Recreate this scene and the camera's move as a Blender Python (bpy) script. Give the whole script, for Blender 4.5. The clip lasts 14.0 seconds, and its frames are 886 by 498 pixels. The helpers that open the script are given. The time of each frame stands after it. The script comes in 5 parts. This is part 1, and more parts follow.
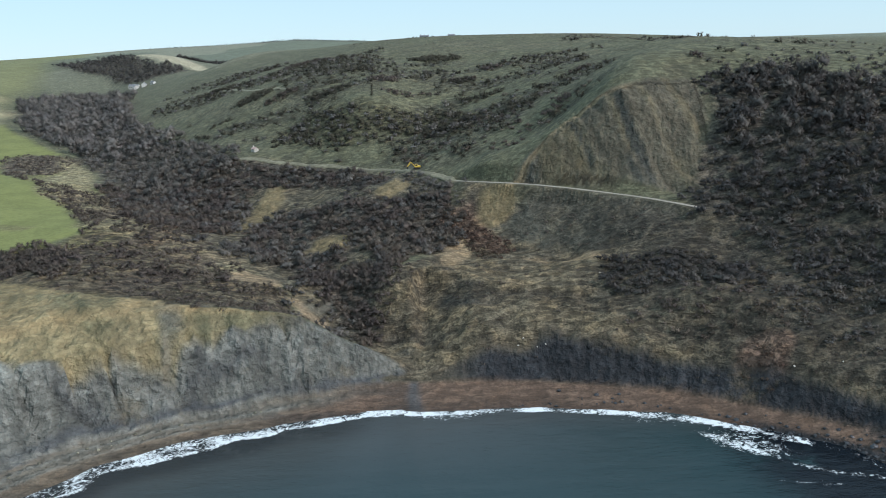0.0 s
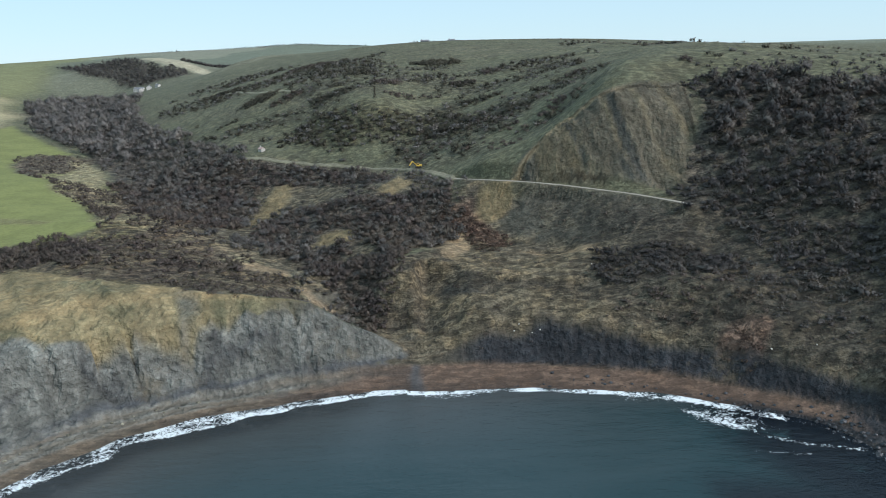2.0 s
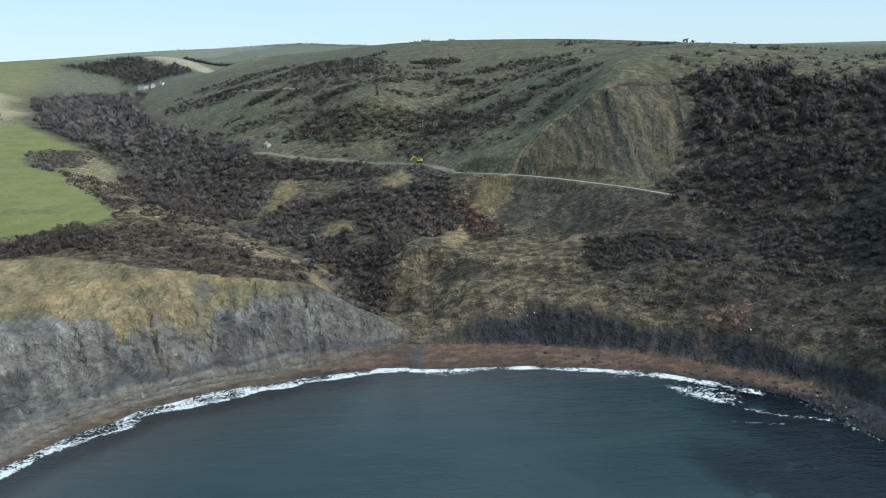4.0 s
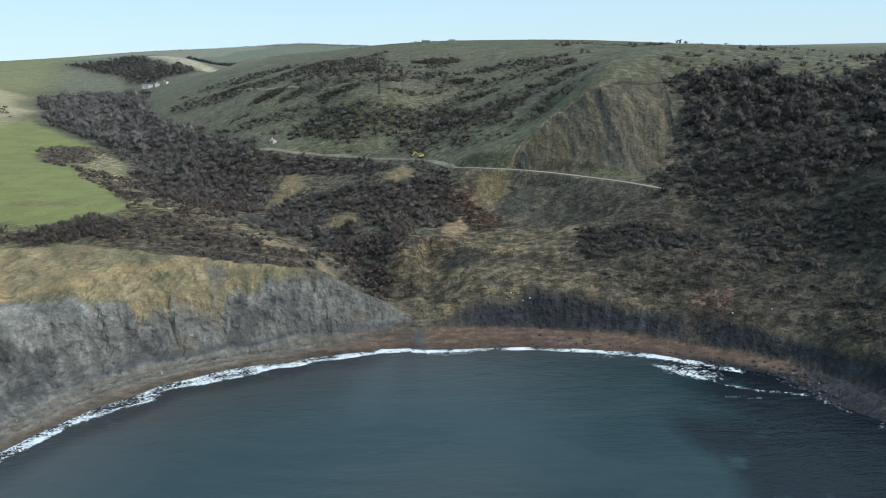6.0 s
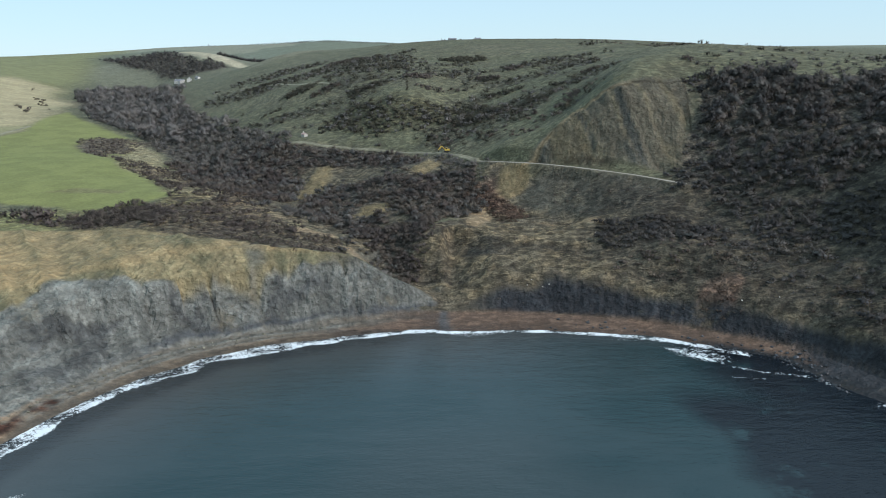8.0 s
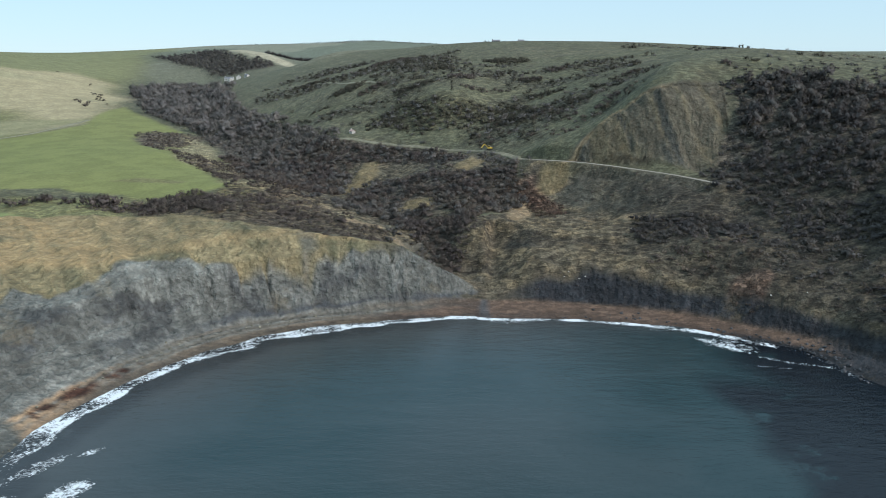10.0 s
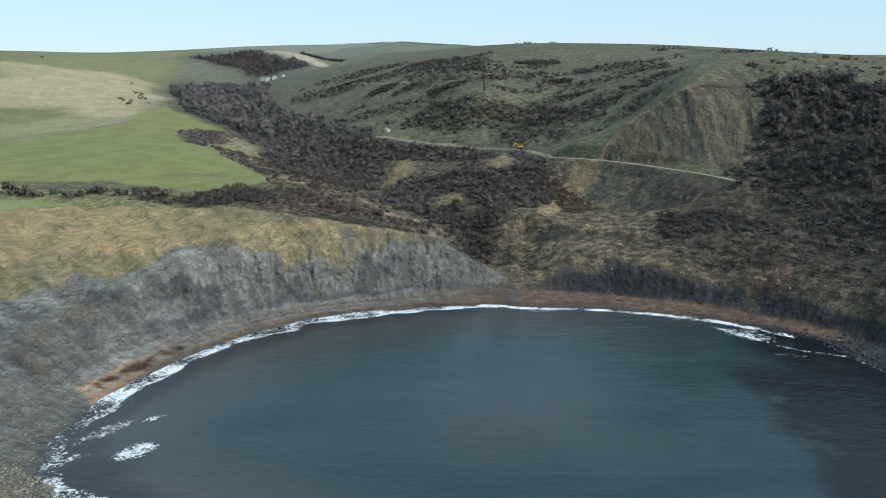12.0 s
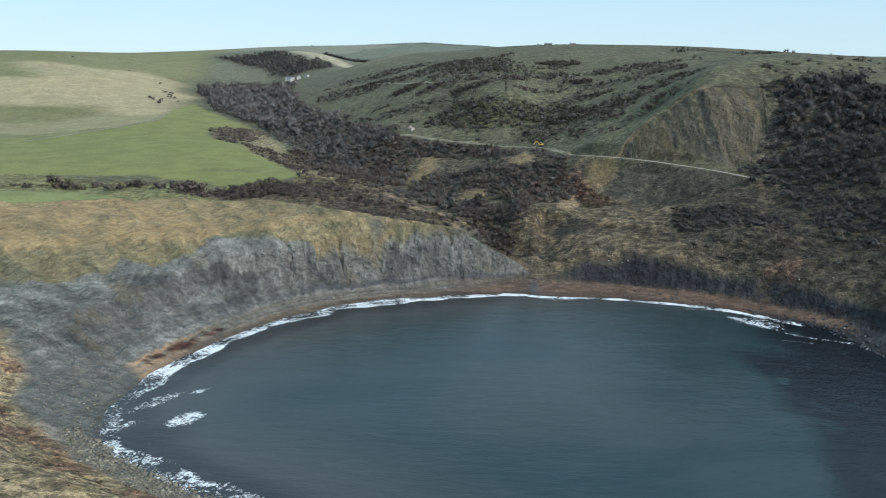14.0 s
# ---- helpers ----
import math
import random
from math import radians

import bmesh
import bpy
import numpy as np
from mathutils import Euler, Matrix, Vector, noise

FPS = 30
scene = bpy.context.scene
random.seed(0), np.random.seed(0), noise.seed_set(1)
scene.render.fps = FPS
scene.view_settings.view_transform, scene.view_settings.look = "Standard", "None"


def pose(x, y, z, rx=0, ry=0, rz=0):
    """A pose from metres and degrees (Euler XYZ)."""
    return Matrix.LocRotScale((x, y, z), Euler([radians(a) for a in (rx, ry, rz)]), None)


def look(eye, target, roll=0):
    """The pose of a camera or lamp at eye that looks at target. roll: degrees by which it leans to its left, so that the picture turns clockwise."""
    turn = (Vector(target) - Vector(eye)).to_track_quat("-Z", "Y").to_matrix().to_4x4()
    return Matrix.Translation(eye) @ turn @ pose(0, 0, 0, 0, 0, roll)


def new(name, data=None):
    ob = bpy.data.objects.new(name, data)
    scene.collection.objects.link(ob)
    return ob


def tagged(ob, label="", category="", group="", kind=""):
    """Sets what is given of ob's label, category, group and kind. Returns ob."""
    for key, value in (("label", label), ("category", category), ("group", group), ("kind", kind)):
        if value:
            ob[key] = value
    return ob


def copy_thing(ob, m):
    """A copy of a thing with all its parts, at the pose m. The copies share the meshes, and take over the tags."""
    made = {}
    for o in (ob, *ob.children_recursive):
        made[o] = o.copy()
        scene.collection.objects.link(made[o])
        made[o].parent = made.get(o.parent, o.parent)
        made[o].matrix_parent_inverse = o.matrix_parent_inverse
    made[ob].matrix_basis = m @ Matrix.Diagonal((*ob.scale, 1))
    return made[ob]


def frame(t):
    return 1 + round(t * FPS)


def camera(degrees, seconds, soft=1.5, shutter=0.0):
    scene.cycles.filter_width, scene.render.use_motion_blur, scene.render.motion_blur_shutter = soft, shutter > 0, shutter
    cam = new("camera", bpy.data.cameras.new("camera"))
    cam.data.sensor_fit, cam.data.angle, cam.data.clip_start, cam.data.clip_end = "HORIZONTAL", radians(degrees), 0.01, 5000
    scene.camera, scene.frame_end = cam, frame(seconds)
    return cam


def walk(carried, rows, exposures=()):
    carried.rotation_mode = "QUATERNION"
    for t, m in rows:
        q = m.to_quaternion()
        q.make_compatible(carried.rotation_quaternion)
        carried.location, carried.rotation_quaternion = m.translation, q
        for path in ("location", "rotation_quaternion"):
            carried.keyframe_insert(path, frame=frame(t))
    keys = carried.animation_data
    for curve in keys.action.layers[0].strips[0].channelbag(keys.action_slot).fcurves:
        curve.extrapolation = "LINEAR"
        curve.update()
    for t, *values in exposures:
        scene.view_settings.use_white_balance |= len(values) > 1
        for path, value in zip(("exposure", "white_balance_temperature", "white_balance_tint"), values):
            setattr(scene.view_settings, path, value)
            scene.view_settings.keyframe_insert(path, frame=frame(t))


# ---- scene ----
# t, eye x y z in metres over the sea, yaw, pitch, roll in degrees
cam = camera(55.13, 14.0, soft=1.0)
PATH = [
    (0.0, -0.00, -0.00, 122.91, 0.000, -13.731, 1.968),
    (0.2, -0.06, -2.07, 122.87, 0.010, -13.430, 1.940),
    (0.5, -0.14, -5.18, 122.80, 0.023, -13.402, 1.893),
    (1.0, -0.29, -10.36, 122.68, 0.020, -13.407, 1.869),
    (1.5, -0.43, -15.53, 122.57, 0.011, -13.404, 1.816),
    (2.0, -0.56, -20.70, 122.45, 0.003, -13.410, 1.773),
    (2.5, -0.70, -25.89, 122.33, 0.008, -13.408, 1.732),
    (3.0, -0.84, -31.10, 122.21, 0.002, -13.404, 1.651),
    (5.5, -1.54, -57.32, 121.60, -0.024, -13.380, 1.409),
    (6.0, -1.69, -62.61, 121.51, -0.030, -13.363, 1.357),
    (6.5, -1.86, -67.94, 121.47, -0.028, -13.367, 1.294),
    (7.0, -2.06, -73.30, 121.46, -0.017, -13.359, 1.266),
    (7.5, -2.28, -78.71, 121.51, 0.821, -13.412, 1.110),
    (8.0, -2.49, -84.17, 121.58, 1.646, -13.452, 0.906),
    (10.5, -3.55, -111.65, 122.09, 5.044, -13.342, 0.198),
    (11.0, -3.72, -117.15, 122.16, 5.558, -13.319, 0.143),
    (11.5, -3.84, -122.63, 122.21, 6.034, -13.302, 0.073),
    (12.0, -3.92, -128.10, 122.22, 6.467, -13.271, 0.032),
    (12.5, -3.97, -133.56, 122.22, 6.850, -13.254, -0.019),
    (13.0, -4.00, -139.02, 122.20, 7.201, -13.233, -0.075),
    (13.5, -4.03, -144.48, 122.19, 7.513, -13.224, -0.090),
    (14.0, -4.05, -149.94, 122.16, 7.795, -13.211, -0.089),
]
walk(cam, [(t, pose(x, y, z, 90 + pitch, roll, yaw)) for t, x, y, z, yaw, pitch, roll in PATH], [(0.0, -0.03, 6060, 16), (14.0, -0.06, 6060, 16)])

# ---- light ----
SUN = Vector((0.72, -0.44, 0.54)).normalized()
sun = new("sun", bpy.data.lights.new("sun", "SUN"))
sun.data.energy, sun.data.angle, sun.data.color = 3.1, radians(0.6), (1.0, 0.95, 0.88)
sun.matrix_world = look(SUN * 900, (0, 0, 0))
world = bpy.data.worlds.new("sky")
scene.world = world
world.use_nodes = True
sky = world.node_tree.nodes.new("ShaderNodeTexSky")
sky.sky_type, sky.sun_disc = "NISHITA", False
sky.sun_elevation, sky.sun_rotation = math.asin(SUN.z), math.atan2(SUN.x, SUN.y)
sky.air_density, sky.dust_density, sky.ozone_density, sky.altitude = 1.0, 0.0, 2.5, 1200.0
world.node_tree.nodes["Background"].inputs["Strength"].default_value = 0.108
tint = world.node_tree.nodes.new("ShaderNodeMix")
tint.data_type, tint.blend_type = "RGBA", "MULTIPLY"
tint.inputs[0].default_value, tint.inputs[7].default_value = 1.0, (0.85, 1.0, 1.05, 1)
world.node_tree.links.new(sky.outputs[0], tint.inputs[6])
haze = world.node_tree.nodes.new("ShaderNodeMix")
haze.data_type = "RGBA"
haze.inputs[0].default_value, haze.inputs[7].default_value = 0.75, (6.0, 8.3, 8.9, 1)
world.node_tree.links.new(tint.outputs[2], haze.inputs[6])
world.node_tree.links.new(haze.outputs[2], world.node_tree.nodes["Background"].inputs["Color"])

# ---- materials ----
class Nodes:
    """A short hand for wiring one material."""

    def __init__(self, name):
        self.mat = bpy.data.materials.new(name)
        self.mat.use_nodes = True
        self.tree = self.mat.node_tree
        self.bsdf = self.tree.nodes["Principled BSDF"]

    def add(self, kind, **values):
        n = self.tree.nodes.new(kind)
        for k, v in values.items():
            if k == "attribute_name":
                n.attribute_name = v
            else:
                self.put(n.inputs[k.replace("_", " ")], v)
        return n

    def put(self, socket, v):
        if isinstance(v, bpy.types.NodeSocket):
            self.tree.links.new(v, socket)
        else:
            socket.default_value = v

    def math(self, op, a, b=0.0, c=0.0):
        n = self.tree.nodes.new("ShaderNodeMath")
        n.operation = op
        for s, v in zip(n.inputs, (a, b, c)):
            self.put(s, v)
        return n.outputs[0]

    def mix(self, fac, a, b, blend="MIX"):
        n = self.tree.nodes.new("ShaderNodeMix")
        n.data_type, n.blend_type = "RGBA", blend
        for i, v in ((0, fac), (6, a), (7, b)):
            self.put(n.inputs[i], v)
        return n.outputs[2]

    def ramp(self, v, a, b, to0=0.0, to1=1.0):
        n = self.tree.nodes.new("ShaderNodeMapRange")
        n.interpolation_type = "SMOOTHSTEP"
        for s, q in zip(n.inputs, (v, a, b, to0, to1)):
            self.put(s, q)
        return n.outputs[0]

    def place(self, scale=(1, 1, 1), turn=(0, 0, 0)):
        n = self.tree.nodes.new("ShaderNodeMapping")
        c = self.tree.nodes.new("ShaderNodeNewGeometry")
        self.tree.links.new(c.outputs["Position"], n.inputs["Vector"])
        n.inputs["Scale"].default_value, n.inputs["Rotation"].default_value = scale, turn
        return n.outputs[0]

    def noise(self, vector, scale, detail=4.0, rough_=0.55, distortion=0.0, kind="FBM"):
        n = self.tree.nodes.new("ShaderNodeTexNoise")
        n.noise_type = kind
        for k, v in (("Vector", vector), ("Scale", scale), ("Detail", detail), ("Roughness", rough_), ("Distortion", distortion)):
            self.put(n.inputs[k], v)
        return n.outputs["Fac"]

    def bump(self, height, strength, distance):
        n = self.tree.nodes.new("ShaderNodeBump")
        for k, v in (("Height", height), ("Strength", strength), ("Distance", distance)):
            self.put(n.inputs[k], v)
        self.tree.links.new(n.outputs[0], self.bsdf.inputs["Normal"])

    def set(self, **values):
        for k, v in values.items():
            self.put(self.bsdf.inputs[k.replace("_", " ")], v)
        return self.mat


def ground_material():
    m = Nodes("coastal_ground")
    cover = m.add("ShaderNodeAttribute", attribute_name="cover").outputs["Color"]
    kinds = m.tree.nodes.new("ShaderNodeSeparateColor")
    m.tree.links.new(m.add("ShaderNodeAttribute", attribute_name="surface").outputs["Color"], kinds.inputs[0])
    rock, tuft, wet = kinds.outputs[0], kinds.outputs[1], kinds.outputs[2]
    p = m.place()

    def flow(scale):
        """Places counted along a face, down it and up it, for runnels and beds."""
        n = m.tree.nodes.new("ShaderNodeMapping")
        m.put(n.inputs["Vector"], m.add("ShaderNodeAttribute", attribute_name="flow").outputs["Vector"])
        n.inputs["Scale"].default_value = scale
        return n.outputs[0]

    def cells(vector, scale, wander):
        """Broken blocks: a number for each, with ragged outlines."""
        warp = m.tree.nodes.new("ShaderNodeTexNoise")
        m.put(warp.inputs["Vector"], p)
        warp.inputs["Scale"].default_value, warp.inputs["Detail"].default_value = scale * 1.3, 4.0
        shift = m.tree.nodes.new("ShaderNodeVectorMath")
        shift.operation = "MULTIPLY_ADD"
        m.put(shift.inputs[0], warp.outputs["Color"])
        shift.inputs[1].default_value = (wander, wander, wander)
        m.put(shift.inputs[2], vector)
        split = m.tree.nodes.new("ShaderNodeTexVoronoi")
        m.put(split.inputs["Vector"], shift.outputs[0])
        split.inputs["Scale"].default_value = scale
        piece = m.tree.nodes.new("ShaderNodeSeparateColor")
        m.put(piece.inputs[0], split.outputs["Color"])
        return piece.outputs[0], piece.outputs[1]

    big, mid, small = m.noise(p, 0.045, 5), m.noise(p, 0.24, 5, 0.6), m.noise(p, 1.1, 4, 0.65)
    blocks = m.noise(m.place((0.40, 0.40, 0.40)), 0.55, 5, 0.58)
    cracks = m.noise(m.place((0.30, 0.30, 0.22)), 0.5, 5, 0.6, 0.4, "RIDGED_MULTIFRACTAL")
    beds = m.noise(m.place((0.05, 0.05, 0.9)), 1.0, 4, 0.6)
    runnel = m.noise(flow((0.13, 0.035, 0.05)), 1.0, 4, 0.55, 0.8)
    tone_a, step_a = cells(p, 0.22, 2.4)
    tone_b, step_b = cells(p, 0.62, 0.9)
    chip = m.math("MULTIPLY", m.ramp(tone_a, 0.45, 0.75, 0.92, 1.08), m.ramp(tone_b, 0.5, 0.7, 0.90, 1.14))
    grey = m.math("MULTIPLY", m.ramp(blocks, 0.36, 0.64, 0.86, 1.14), m.ramp(beds, 0.40, 0.60, 0.95, 1.05))
    grey = m.math("MULTIPLY", m.math("MULTIPLY", grey, chip), m.ramp(runnel, 0.40, 0.60, 0.83, 1.17))
    ledge = m.noise(m.place((0.17, 0.42, 0.5), (0, 0, 0.25)), 1.0, 3, 0.55, 0.6)
    turf = m.math("MULTIPLY", m.ramp(mid, 0.40, 0.60, 0.66, 1.34), m.ramp(small, 0.38, 0.62, 0.72, 1.28))
    turf = m.math("MULTIPLY", turf, m.ramp(ledge, 0.43, 0.56, 0.64, 1.30))
    turf = m.math("ADD", m.math("MULTIPLY", turf, tuft), m.math("MULTIPLY", m.math("SUBTRACT", 1.0, tuft), m.ramp(m.noise(p, 0.5, 5, 0.65), 0.35, 0.65, 0.90, 1.10)))
    turf = m.math("MULTIPLY", turf, m.ramp(big, 0.40, 0.60, 0.92, 1.08))
    tone = m.math("ADD", m.math("MULTIPLY", grey, rock), m.math("MULTIPLY", turf, m.math("SUBTRACT", 1.0, rock)))
    both = m.tree.nodes.new("ShaderNodeCombineColor")
    for s in both.inputs:
        m.tree.links.new(tone, s)
    base = m.mix(1.0, cover, both.outputs[0], "MULTIPLY")
    stain = m.mix(m.math("MULTIPLY", rock, m.ramp(m.noise(flow((0.05, 0.02, 0.05)), 1.0, 5, 0.7), 0.56, 0.70, 0.0, 0.35)), base, (0.20, 0.150, 0.080, 1))
    lichen = m.mix(m.math("MULTIPLY", tuft, m.ramp(m.noise(p, 0.12, 6, 0.7), 0.48, 0.62, 0.0, 0.5)), stain, m.mix(1.0, stain, (1.4, 1.25, 1.05, 1), "MULTIPLY"))
    crag = m.math("ADD", m.math("ADD", m.math("ADD", m.math("MULTIPLY", blocks, 2.6), m.math("MULTIPLY", cracks, -0.35)), m.math("MULTIPLY", runnel, 1.2)), m.math("ADD", m.math("MULTIPLY", step_a, 1.3), m.math("MULTIPLY", step_b, 0.8)))
    sward = m.math("ADD", m.math("MULTIPLY", mid, 1.1), m.math("ADD", m.math("MULTIPLY", small, 0.3), m.math("MULTIPLY", ledge, 1.1)))
    m.bump(m.math("ADD", m.math("MULTIPLY", m.math("SUBTRACT", crag, 2.6), m.math("MULTIPLY", rock, 0.9)), m.math("MULTIPLY", m.math("SUBTRACT", sward, 1.25), m.math("MULTIPLY", tuft, 0.8))), 1.0, 2.4)
    return m.set(Base_Color=lichen, Roughness=m.math("SUBTRACT", 0.95, m.math("MULTIPLY", wet, 0.45)), Specular_IOR_Level=0.25)


def sea_material():
    m = Nodes("sea_water")
    kinds = m.tree.nodes.new("ShaderNodeSeparateColor")
    m.tree.links.new(m.add("ShaderNodeAttribute", attribute_name="water").outputs["Color"], kinds.inputs[0])
    foam, murk, weed = kinds.outputs
    p = m.place()
    lace = m.noise(p, 0.55, 8, 0.72, 1.2)
    lump = m.noise(p, 0.16, 4, 0.6)
    drift = m.noise(m.place((0.010, 0.022, 1), (0, 0, 0.5)), 1.0, 4, 0.6, 0.8)
    deep = m.mix(m.ramp(drift, 0.35, 0.65), (0.013, 0.038, 0.043, 1), (0.026, 0.051, 0.056, 1))
    silty = m.mix(murk, deep, (0.060, 0.066, 0.066, 1))
    kelp = m.mix(m.math("MULTIPLY", weed, m.ramp(m.noise(p, 0.05, 5, 0.65), 0.28, 0.46)), silty, (0.005, 0.009, 0.014, 1))
    want = m.math("SUBTRACT", 0.76, m.math("MULTIPLY", m.math("ADD", foam, m.math("MULTIPLY", m.math("SUBTRACT", lump, 0.5), 0.35)), 0.44))
    white = m.math("MULTIPLY", m.ramp(m.math("SUBTRACT", lace, want), -0.06, 0.10), m.ramp(foam, 0.04, 0.2))
    base = m.mix(white, kelp, (0.82, 0.86, 0.87, 1))
    swell = m.noise(m.place((0.10, 0.24, 1), (0, 0, -0.25)), 1.0, 5, 0.62)
    chop = m.noise(m.place((0.5, 1.1, 1), (0, 0, -0.25)), 1.0, 4, 0.6)
    m.bump(m.math("ADD", m.math("MULTIPLY", swell, 1.0), m.math("ADD", m.math("MULTIPLY", chop, 0.28), m.math("MULTIPLY", white, 0.6))), 0.28, 1.0)
    return m.set(Base_Color=base, Roughness=m.math("ADD", 0.16, m.math("MULTIPLY", white, 0.7)), IOR=1.33, Specular_IOR_Level=m.math("SUBTRACT", 0.40, m.math("MULTIPLY", white, 0.3)))


def plain_material(name, colour, rough_=0.8, spread=0.25, scale=1.5, metal=0.0, bump=0.0):
    """Paint, stone, bark: a colour with grain at two scales and a shade of its own for each object or piece."""
    m = Nodes(name)
    p = m.place()
    tone = m.math("MULTIPLY", m.ramp(m.noise(p, scale, 5, 0.65), 0.3, 0.7, 1 - spread, 1 + spread), m.ramp(m.noise(p, scale * 0.12, 3), 0.3, 0.7, 1 - spread * 0.6, 1 + spread * 0.6))
    g = m.tree.nodes.new("ShaderNodeNewGeometry")
    o = m.tree.nodes.new("ShaderNodeObjectInfo")
    own = m.math("ADD", m.math("MULTIPLY", g.outputs["Random Per Island"], spread), m.math("MULTIPLY", o.outputs["Random"], spread))
    tone = m.math("MULTIPLY", tone, m.math("ADD", own, 1 - spread))
    grey = m.tree.nodes.new("ShaderNodeCombineColor")
    for s in grey.inputs:
        m.tree.links.new(tone, s)
    if bump:
        m.bump(m.noise(p, scale * 2, 5, 0.6), 0.6, bump)
    return m.set(Base_Color=m.mix(1.0, (*colour, 1), grey.outputs[0], "MULTIPLY"), Roughness=rough_, Metallic=metal)


def foliage_material(name, one, two, spread=0.35):
    """Twigs and leaves: two tones mixed patch by patch, each spray a shade of its own."""
    m = Nodes(name)
    p = m.place()
    g = m.tree.nodes.new("ShaderNodeNewGeometry")
    own = m.add("ShaderNodeAttribute", attribute_name="shade").outputs["Fac"]
    o = m.tree.nodes.new("ShaderNodeObjectInfo")
    patch = m.ramp(m.noise(p, 0.055, 4, 0.65), 0.36, 0.64)
    base = m.mix(patch, (*one, 1), (*two, 1))
    tone = m.math("ADD", 1 - spread, m.math("MULTIPLY", g.outputs["Random Per Island"], 2 * spread))
    tone = m.math("MULTIPLY", tone, m.math("ADD", m.math("ADD", own, 0.85), m.math("MULTIPLY", o.outputs["Random"], 0.3)))
    grey = m.tree.nodes.new("ShaderNodeCombineColor")
    for s in grey.inputs:
        m.tree.links.new(tone, s)
    colour = m.mix(1.0, base, grey.outputs[0], "MULTIPLY")
    thin = m.tree.nodes.new("ShaderNodeBsdfTranslucent")
    both = m.tree.nodes.new("ShaderNodeMixShader")
    both.inputs[0].default_value = 0.12
    m.put(thin.inputs["Color"], colour)
    face = m.tree.nodes.new("ShaderNodeVectorTransform")
    face.vector_type, face.convert_from, face.convert_to = "NORMAL", "OBJECT", "WORLD"
    m.put(face.inputs[0], m.add("ShaderNodeAttribute", attribute_name="puff").outputs["Vector"])
    m.put(m.bsdf.inputs["Normal"], face.outputs[0])
    m.tree.links.new(m.bsdf.outputs[0], both.inputs[1])
    m.tree.links.new(thin.outputs[0], both.inputs[2])
    m.tree.links.new(both.outputs[0], m.tree.nodes["Material Output"].inputs["Surface"])
    return m.set(Base_Color=colour, Roughness=0.85, Specular_IOR_Level=0.2)


GROUND, SEA = ground_material(), sea_material()
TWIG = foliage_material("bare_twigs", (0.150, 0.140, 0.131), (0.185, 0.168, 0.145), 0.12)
# the wood's own dark twigs, with shade of the eastern slope in the colour
WOOD_SHADE_TWIG = foliage_material("wood_shade_twigs", (0.088, 0.082, 0.079), (0.118, 0.107, 0.093), 0.12)
BRAMBLE = foliage_material("bramble_scrub", (0.112, 0.091, 0.081), (0.152, 0.124, 0.096), 0.13)
GORSE_LEAF = foliage_material("gorse_leaves", (0.074, 0.070, 0.051), (0.106, 0.096, 0.067), 0.12)
BRACKEN = foliage_material("dead_bracken", (0.135, 0.085, 0.065), (0.115, 0.085, 0.06), 0.2)
BARK = plain_material("bark", (0.10, 0.085, 0.07), 0.9, 0.3, 4.0)
STONE = plain_material("shore_stone", (0.150, 0.138, 0.100), 0.85, 0.5, 1.2, bump=0.1)
DARK_STONE = plain_material("wet_ledge_stone", (0.035, 0.037, 0.04), 0.45, 0.4, 1.2, bump=0.1)
GRAVEL = plain_material("track_gravel", (0.36, 0.32, 0.26), 0.95, 0.22, 1.0, bump=0.05)
YELLOW = plain_material("yellow_paint", (0.60, 0.41, 0.06), 0.45, 0.12, 2.0)
STEEL = plain_material("dark_steel", (0.04, 0.04, 0.042), 0.5, 0.2, 3.0, 0.6)
GLASS_DARK = plain_material("cab_glass", (0.02, 0.025, 0.03), 0.1, 0.1, 1.0)
RENDERED = plain_material("white_render", (0.55, 0.53, 0.48), 0.85, 0.12, 1.5)
SLATE = plain_material("roof_slate", (0.20, 0.20, 0.21), 0.7, 0.2, 2.0)
RED_SHEET = plain_material("faded_red_sheet", (0.45, 0.30, 0.26), 0.7, 0.2, 1.5)

# ---- the lie of the land ----
def lattice(ix, iy, seed):
    """A random number from 0 to 1 for each lattice corner."""
    h = (ix.astype(np.int64) * 374761393 + iy.astype(np.int64) * 668265263 + seed * 974711) & 0xFFFFFFFF
    h = ((h ^ (h >> 13)) * 1274126177) & 0xFFFFFFFF
    return ((h ^ (h >> 16)) & 0xFFFF) / 65535.0


def rough(x, y, size, octaves=4, seed=0, ridged=False, gain=0.5):
    """Noise from -1 to 1 whose largest swells are `size` metres across."""
    x, y = np.asarray(x, float), np.asarray(y, float)
    total, amp, norm = np.zeros_like(x), 1.0, 0.0
    for k in range(octaves):
        u, v = x / size * 2 ** k + 17.3 * k, y / size * 2 ** k - 9.1 * k
        iu, iv = np.floor(u), np.floor(v)
        fu, fv = u - iu, v - iv
        fu, fv = fu * fu * (3 - 2 * fu), fv * fv * (3 - 2 * fv)
        a, b = lattice(iu, iv, seed + k), lattice(iu + 1, iv, seed + k)
        c, d = lattice(iu, iv + 1, seed + k), lattice(iu + 1, iv + 1, seed + k)
        n = (a * (1 - fu) + b * fu) * (1 - fv) + (c * (1 - fu) + d * fu) * fv
        n = 2 * n - 1
        if ridged:
            n = 1 - 2 * np.abs(n)
        total, norm, amp = total + amp * n, norm + amp, amp * gain
    return total / norm


def smooth(a, b, v):
    v = np.clip((v - a) / (b - a), 0, 1)
    return v * v * (3 - 2 * v)


